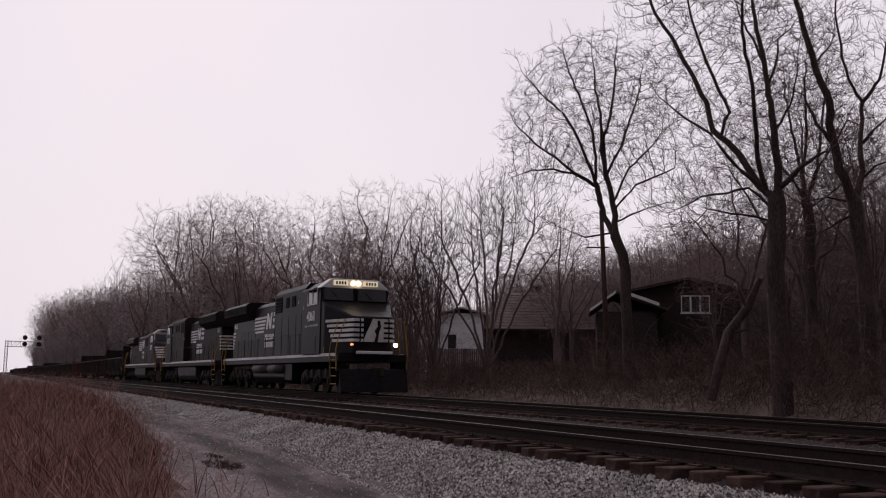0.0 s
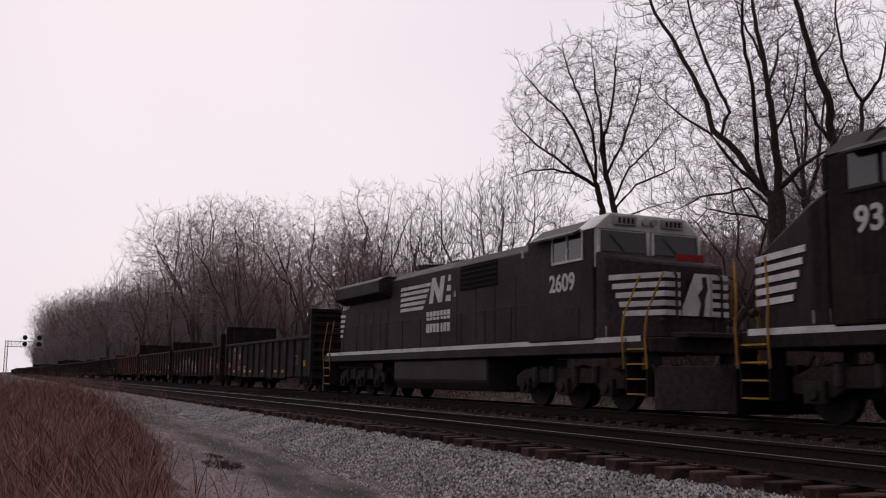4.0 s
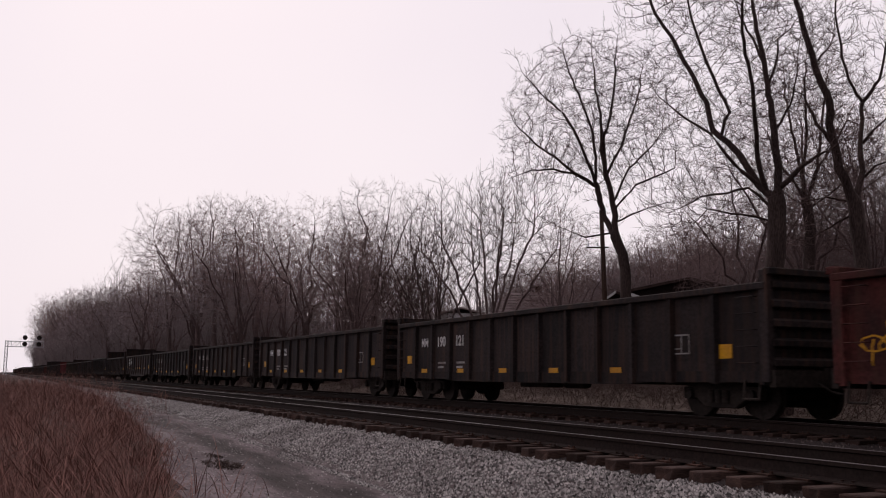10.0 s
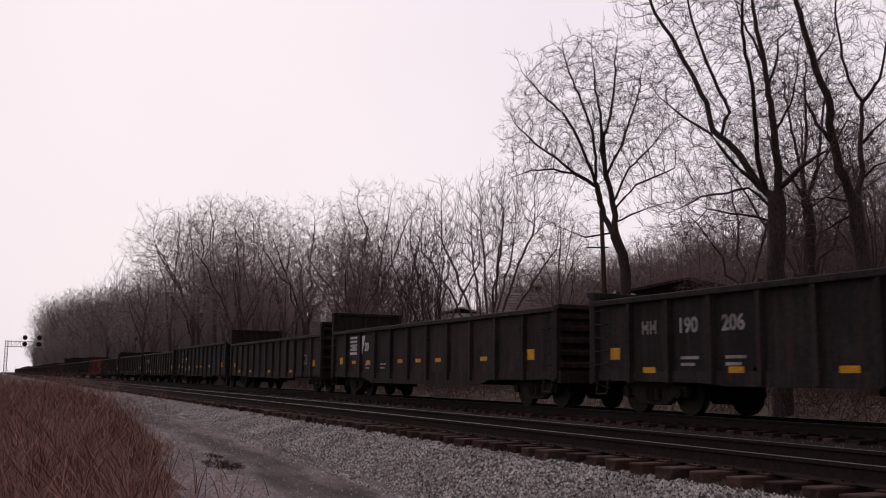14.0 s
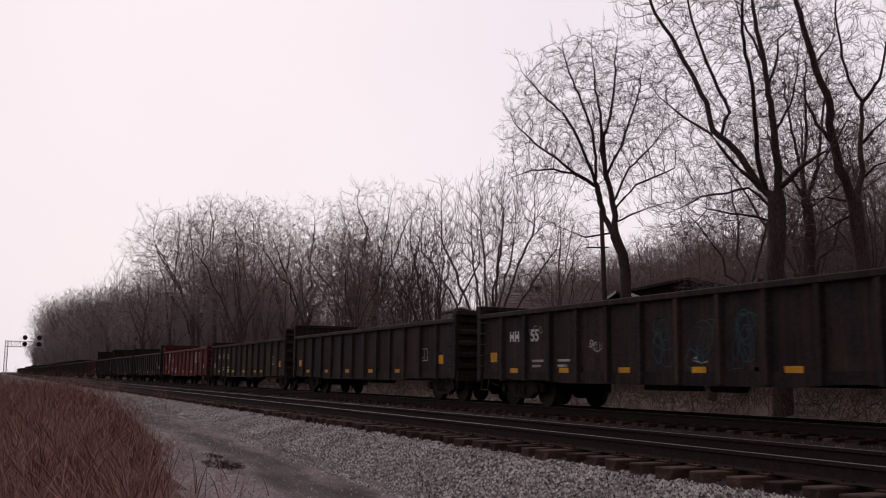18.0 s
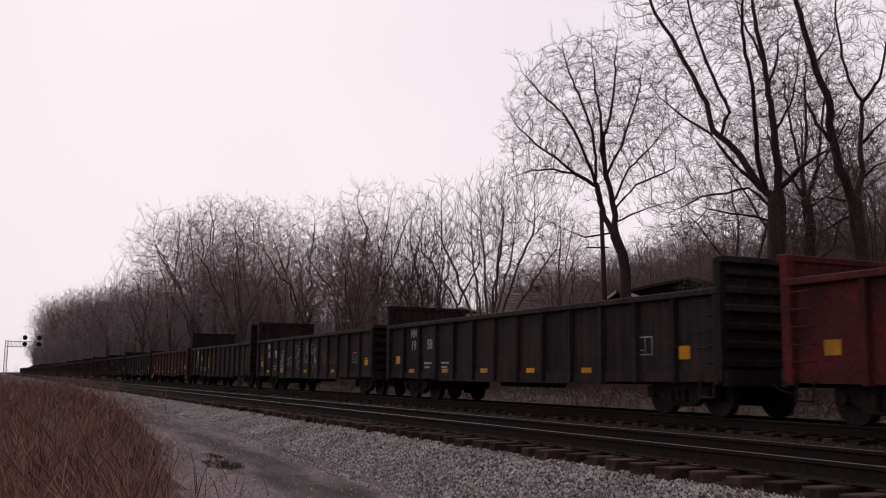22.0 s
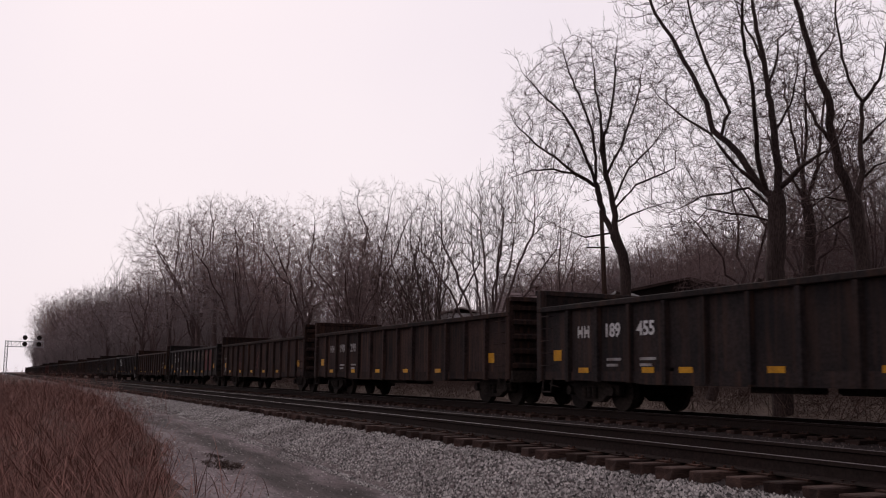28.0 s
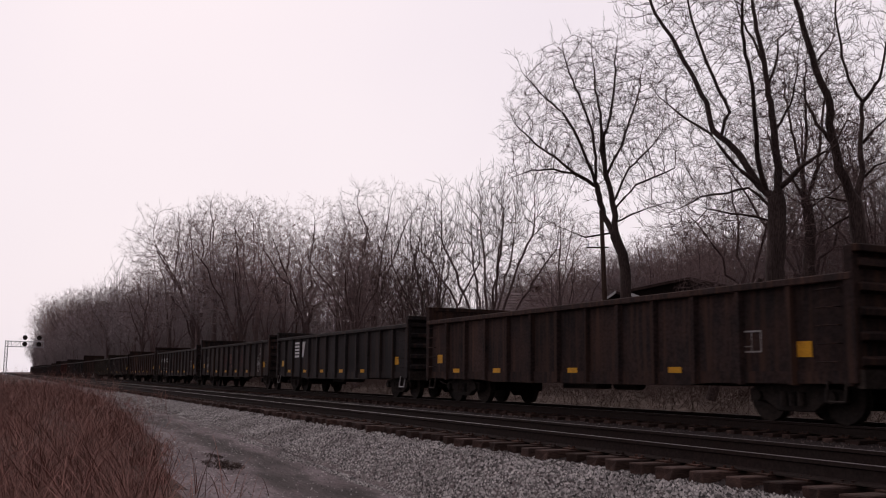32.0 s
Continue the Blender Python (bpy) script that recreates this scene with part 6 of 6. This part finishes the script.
def signal_gantry():
    """A cantilever signal structure that reaches over both tracks far down the line."""
    X = -385.0
    p = thing("signal_gantry", X, 3.4, -0.4, "grey steel cantilever signal structure with black signal heads", "signal gantry")
    post = B()
    for sx in (-0.45, 0.45):
        for sy in (-0.45, 0.45):
            rod(post, (sx, sy, 0), (sx, sy, 12.6), 0.13, 6)
    for k in range(8):
        z = 1.5 * k + 0.4
        rod(post, (0.45, -0.45, z), (0.45, 0.45, z + 1.5), 0.07, 5)
        rod(post, (0.45, 0.45, z + 1.5), (0.45, -0.45, z + 1.5), 0.07, 5)
    part("mast", post, GALV, p, "latticed steel mast")
    arm = B()
    for z in (10.4, 12.4):
        for sx in (-0.45, 0.45):
            rod(arm, (sx, -0.5, z), (sx, 12.6, z), 0.13, 6)
    for k in range(8):
        y = 1.55 * k
        rod(arm, (0.45, y, 10.4), (0.45, y + 1.55, 12.4), 0.08, 5)
        rod(arm, (0.45, y + 1.55, 10.4), (0.45, y + 1.55, 12.4), 0.08, 5)
    part("arm", arm, GALV, p, "latticed steel arm")
    rail = B()
    for z in (13.0, 13.6):
        rod(rail, (-0.5, 4, z), (-0.5, 12.6, z), 0.05, 5)
    part("handrail", rail, GALV, p)
    for y in (6.0, 10.8):
        for z in (11.4, 13.8):
            head = part("signal_head", rod(B(), (0.5, y, z), (0.75, y, z), 0.85, 16), UNDER, p, "round black signal head")
            for a in (90, 210, 330):
                yy, zz = y + 0.42 * math.cos(radians(a)), z + 0.42 * math.sin(radians(a))
                part("signal_lens", rod(B(), (0.75, yy, zz), (0.85, yy, zz), 0.16, 10), GLASS, head)


signal_gantry()

# ---- dead grass, weeds, ballast stones, ties ----
def dead_grass():
    rng = np.random.default_rng(5)
    v, f = [], []
    def blade(x, y, z, h, w, lean, ang, curl):
        base = len(v)
        dx, dy = math.cos(ang), math.sin(ang)
        px, py = -dy * w, dx * w
        for t in (0.0, 0.35, 0.65, 0.85, 1.0):
            # rises, bows over and droops at the tip
            b = (lean * t + curl * 0.55 * t * t * t) * h
            zz = z + h * (t - 0.32 * curl * t ** 3 - 0.12 * lean * t * t)
            k = 1 - 0.75 * t
            v.append((x + dx * b - px * k, y + dy * b - py * k, zz))
            v.append((x + dx * b + px * k, y + dy * b + py * k, zz))
        for i in range(4):
            q = base + 2 * i
            f.append((q, q + 1, q + 3, q + 2))
    # tufts: blades fan out from many centres
    tufts = 720
    cx = -4.0 - 66 * rng.random(tufts) ** 1.7
    centres = []
    for x in cx:
        e = grass_edge(x) - 0.12
        centres.append((x, e - (e + 1.5 - 0.02 * x) * rng.random() ** 1.2, rng.uniform(0.55, 1.3)))
    for i in range(120000):
        tx, ty, tall = centres[i % tufts]
        far_off = 1 + max(0, -tx - 12) / 30
        r, a = 0.21 * far_off * rng.random() ** 0.7, rng.uniform(0, 6.283)
        x, y = tx + 1.5 * r * math.cos(a), ty + r * math.sin(a)
        e = grass_edge(x) + 0.25 * noise.noise((x * 0.7, 0, 4)) - 0.05
        edge = min(1.0, max(0.0, (e - y + 0.1) / 0.9))
        clump = 0.78 + 0.75 * noise.noise((x * 0.9, y * 0.9, 7))
        # tall in the middle of the stand, falling towards the path
        h = (0.24 + 0.78 * edge) * clump * tall * rng.uniform(0.45, 1.25) * (0.98 - 0.36 * min(1.0, max(0.0, (-x - 10) / 14)))
        z = ground_level(x, y) - 0.03
        if i % 5 > 1:
            # leaves and plumes that leave the stems higher up
            up = rng.random() ** 0.8
            z, h = z + 0.68 * h * up, h * (0.22 + 0.22 * (1 - up))
        blade(x, y, z, h, rng.uniform(0.0013, 0.0030) * (1 + max(0, -x - 15) / 22), rng.uniform(0.02, 0.22) + 1.1 * r / far_off, a + rng.uniform(-0.9, 0.9), rng.uniform(0.1, 1.3))
    # branching dry stems that stand over the blades
    for i in range(1800):
        x = -4.2 - 40 * rng.random() ** 1.5
        e = grass_edge(x) - 0.15
        y = e - (e + 1.2 - 0.02 * x) * rng.random() ** 1.1
        z, h = ground_level(x, y), rng.uniform(0.7, 1.2) * (0.55 + 0.45 * min(1, (e - y) / 0.7))
        a0, bow = rng.uniform(0, 6.283), rng.uniform(0.1, 0.5)
        blade(x, y, z, h, 0.0042, bow, a0, 0.6)
        for k in range(10):
            t = rng.uniform(0.5, 1.0)
            b = bow * (t + 0.6 * t * t) * h
            blade(x + math.cos(a0) * b, y + math.sin(a0) * b, z + h * t * 0.96, h * rng.uniform(0.14, 0.3), 0.0026, rng.uniform(0.4, 1.3), rng.uniform(0, 6.283), 0.3)
    tagged(new("dead_grass", raw_mesh("dead_grass", v, f, DEAD_GRASS)), "tall dead red-brown grass beside the dirt path", "grass", kind="stuff")


dead_grass()


def weeds(x, y, n, h, label, seed):
    rnd2 = random.Random(seed)
    t = Tubes()
    g = ground_level(x, y)
    for _ in range(n):
        p = Vector((rnd2.uniform(-0.12, 0.12), rnd2.uniform(-0.12, 0.12), 0))
        d = Vector((rnd2.uniform(-0.15, 0.15), rnd2.uniform(-0.15, 0.15), 1))
        L = h * rnd2.uniform(0.6, 1.0)
        pts = [p, p + d * L * 0.5, p + d * L + Vector((rnd2.uniform(-0.1, 0.1), rnd2.uniform(-0.1, 0.1), 0))]
        t.add(pts, [0.006, 0.005, 0.003], 4)
        for _ in range(4):
            q = pts[1].lerp(pts[2], rnd2.random())
            t.add([q, q + Vector((rnd2.uniform(-0.15, 0.15), rnd2.uniform(-0.15, 0.15), rnd2.uniform(0.02, 0.2)))], [0.003, 0.002], 3)
    w = thing("weed", x, y, g - 0.02, label, "weed", "dry weed stalks")
    part("stalk", raw_mesh("stalk", t.v, t.f, DEAD_GRASS), DEAD_GRASS, w)


weeds(-32.0, 4.75, 5, 0.95, "thin dry weed stalk at the edge of the path", 1)
weeds(-31.6, 4.9, 4, 0.8, "thin dry weed stalk at the edge of the path", 2)
weeds(-8.6, 1.25, 6, 1.0, "tall pale dry stalk standing in the dead grass", 3)
weeds(-9.4, 1.45, 5, 0.95, "tall pale dry stalk standing in the dead grass", 4)
weeds(-7.4, 0.3, 6, 1.25, "tall pale dry stalk standing in the dead grass", 5)


def weed_mat(x, y, rx, ry, n, label, seed):
    """A flat mat of short dark weeds and leaves."""
    rnd2 = random.Random(seed)
    t = Tubes()
    for _ in range(n):
        a, k = rnd2.uniform(0, 6.283), rnd2.random() ** 0.6
        p = Vector((rx * k * math.cos(a), ry * k * math.sin(a), 0))
        e = p + Vector((rnd2.uniform(-0.06, 0.06), rnd2.uniform(-0.05, 0.05), rnd2.uniform(0.01, 0.04)))
        t.add([p, p.lerp(e, 0.5) + Vector((0, 0, 0.02)), e], [0.005, 0.0045, 0.003], 3)
    w = thing("weed", x, y, ground_level(x, y), label, "weed", "flat weed mats")
    part("stem", raw_mesh("stem", t.v, t.f, DARK_LITTER), DARK_LITTER, w)["kind"] = "stuff"


weed_mat(-16.6, 3.6, 0.95, 0.30, 420, "flat dark mat of dead weeds on the dirt path", 6)
weed_mat(-18.2, 3.75, 0.6, 0.16, 90, "flat dark mat of dead weeds on the dirt path", 7)


def stones(name, count, area, size, label, lift, mat=STONE, seed=1, near=1.0):
    """Angular crushed stones, past counting; area: x and y limits or a test of its own."""
    rng = np.random.default_rng(seed)
    v, f = [], []
    tri = ((0, 2, 4), (2, 1, 4), (1, 3, 4), (3, 0, 4))      # the undersides lie buried
    x0, x1, ya, yb = area
    for i in range(count):
        x = x1 - (x1 - x0) * rng.random() ** near
        lo = ya(x) if callable(ya) else ya
        y = lo + (yb - lo) * rng.random()
        s = size * rng.uniform(0.55, 1.35)
        z = ground_level(x, y) + lift * s
        a = rng.uniform(0, 3.14)
        c, d = math.cos(a), math.sin(a)
        base = len(v)
        k = rng.uniform(0.5, 1.0, 6)
        for px, py, pz in ((k[0], 0, -0.35), (-k[1], 0, -0.4), (0, k[2], -0.3), (0, -k[3], -0.4), (0.5 - k[5], 0.2, 0.65 * k[4])):
            v.append((x + s * (px * c - py * d), y + s * (px * d + py * c), z + s * pz))
        f.extend((base + p, base + q, base + r) for p, q, r in tri)
    tagged(new(name, raw_mesh(name, v, f, mat)), label, "gravel", kind="stuff")


stones("ballast_stones", 80000, (-60, -4.0, lambda x: ballast_toe(x) - 0.25 + 0.45 * noise.noise((x * 0.6, 0, 8)), 6.62), 0.028, "loose grey crushed-stone ballast on the shoulder", 0.3, seed=1, near=2.0)
stones("path_stones", 5000, (-40, -4.0, lambda x: grass_edge(x) + 0.1, 5.2), 0.022, "small scattered stones on the dirt path", 0.1, seed=2, near=1.8)
stones("track_stones", 15000, (-60, -4.0, 6.5, 9.3), 0.036, "dirty ballast between the ties", 0.1, BALLAST_STONE, 3, 1.7)
stones("valley_stones", 9000, (-60, -4.0, 9.2, 12.6), 0.036, "grey crushed stone between the two tracks", 0.15, VALLEY_STONE, 5, 1.7)
stones("far_track_stones", 9000, (-70, -4.0, 12.4, 17.0), 0.036, "dirty ballast under and beyond the far track", 0.1, BALLAST_STONE, 4, 1.5)


def leaf_litter():
    rng = np.random.default_rng(8)
    v, f = [], []
    for i in range(9000):
        x, y = -3 - 70 * rng.random() ** 1.4, 16.3 + 3.4 * rng.random()
        s = rng.uniform(0.03, 0.075)
        a, t = rng.uniform(0, 6.28), rng.uniform(-0.6, 0.6)
        z = ground_level(x, y) + 0.02
        base = len(v)
        for ux, uy in ((-1, 0), (0, -0.6), (1, 0), (0, 0.6)):
            v.append((x + s * (ux * math.cos(a) - uy * math.sin(a)), y + s * (ux * math.sin(a) + uy * math.cos(a)), z + s * ux * t + 0.01))
        f.append((base, base + 1, base + 2, base + 3))
    tagged(new("leaf_litter", raw_mesh("leaf_litter", v, f, LITTER)), "brown fallen leaves on the far bank", "leaf litter", kind="stuff")


leaf_litter()


def build_ties():
    def tie_mesh(seed):
        rnd2 = random.Random(seed)
        b = B()
        box(b, -0.115, 0.115, -1.30, 1.30, -0.36, -0.187)
        for vtx in b.verts:
            vtx.co += Vector((rnd2.uniform(-0.012, 0.012), rnd2.uniform(-0.05, 0.05), rnd2.uniform(-0.008, 0.0)))
        return bevel_mesh(b, TIE, "tie", 0.012)
    def plate_mesh():
        b = B()
        for s in (-0.755, 0.755):
            box(b, -0.10, 0.10, s - 0.18, s - 0.078, -0.188, -0.172)
            box(b, -0.10, 0.10, s + 0.078, s + 0.18, -0.188, -0.172)
            for px in (-0.06, 0.06):
                for py in (-0.10, 0.10):
                    box(b, px - 0.012, px + 0.012, s + py - 0.012, s + py + 0.012, -0.172, -0.145)
        return mesh_of(b, RUST, "tie_plates")
    ties = [tie_mesh(k) for k in range(5)]
    plate = plate_mesh()
    rnd2 = random.Random(17)
    for track, first, count in ((TRACKS[0], 0.0, 190), (TRACKS[1], 0.0, 130)):
        for k in range(count):
            t = placed("tie", ties[rnd2.randrange(5)], track, first - 0.5 * k + rnd2.uniform(-0.03, 0.03), rnd2.uniform(-0.06, 0.06), rnd2.uniform(-0.012, 0.0), rnd2.uniform(-0.8, 0.8))
            if k < 90:
                placed("tie_plates", plate, t)
        b = B()
        v, f = [], []
        for k in range(count, count + 700):
            x = first - 0.5 * k
            base = len(v)
            for px in (-0.115, 0.115):
                for py in (-1.3, 1.3):
                    for pz in (-0.36, -0.187):
                        v.append((x + px, py, pz))
            f.extend(tuple(base + i for i in q) for q in ((0, 1, 3, 2), (4, 6, 7, 5), (0, 4, 5, 1), (2, 3, 7, 6), (1, 5, 7, 3)))
        o = part("far_ties", raw_mesh("far_ties", v, f, TIE), TIE, track)
        o["kind"] = "stuff"


build_ties()


def motions():
    """The whole train runs by at one even speed."""
    for ob in LOCOS + GONDOLAS:
        m = ob.matrix_basis.copy()
        rows = []
        for t in (0.0, 8.0, 16.0, 24.0, CLIP):
            rows.append((t, Matrix.Translation((SPEED * t, 0, 0)) @ m))
        walk(ob, rows)


motions()
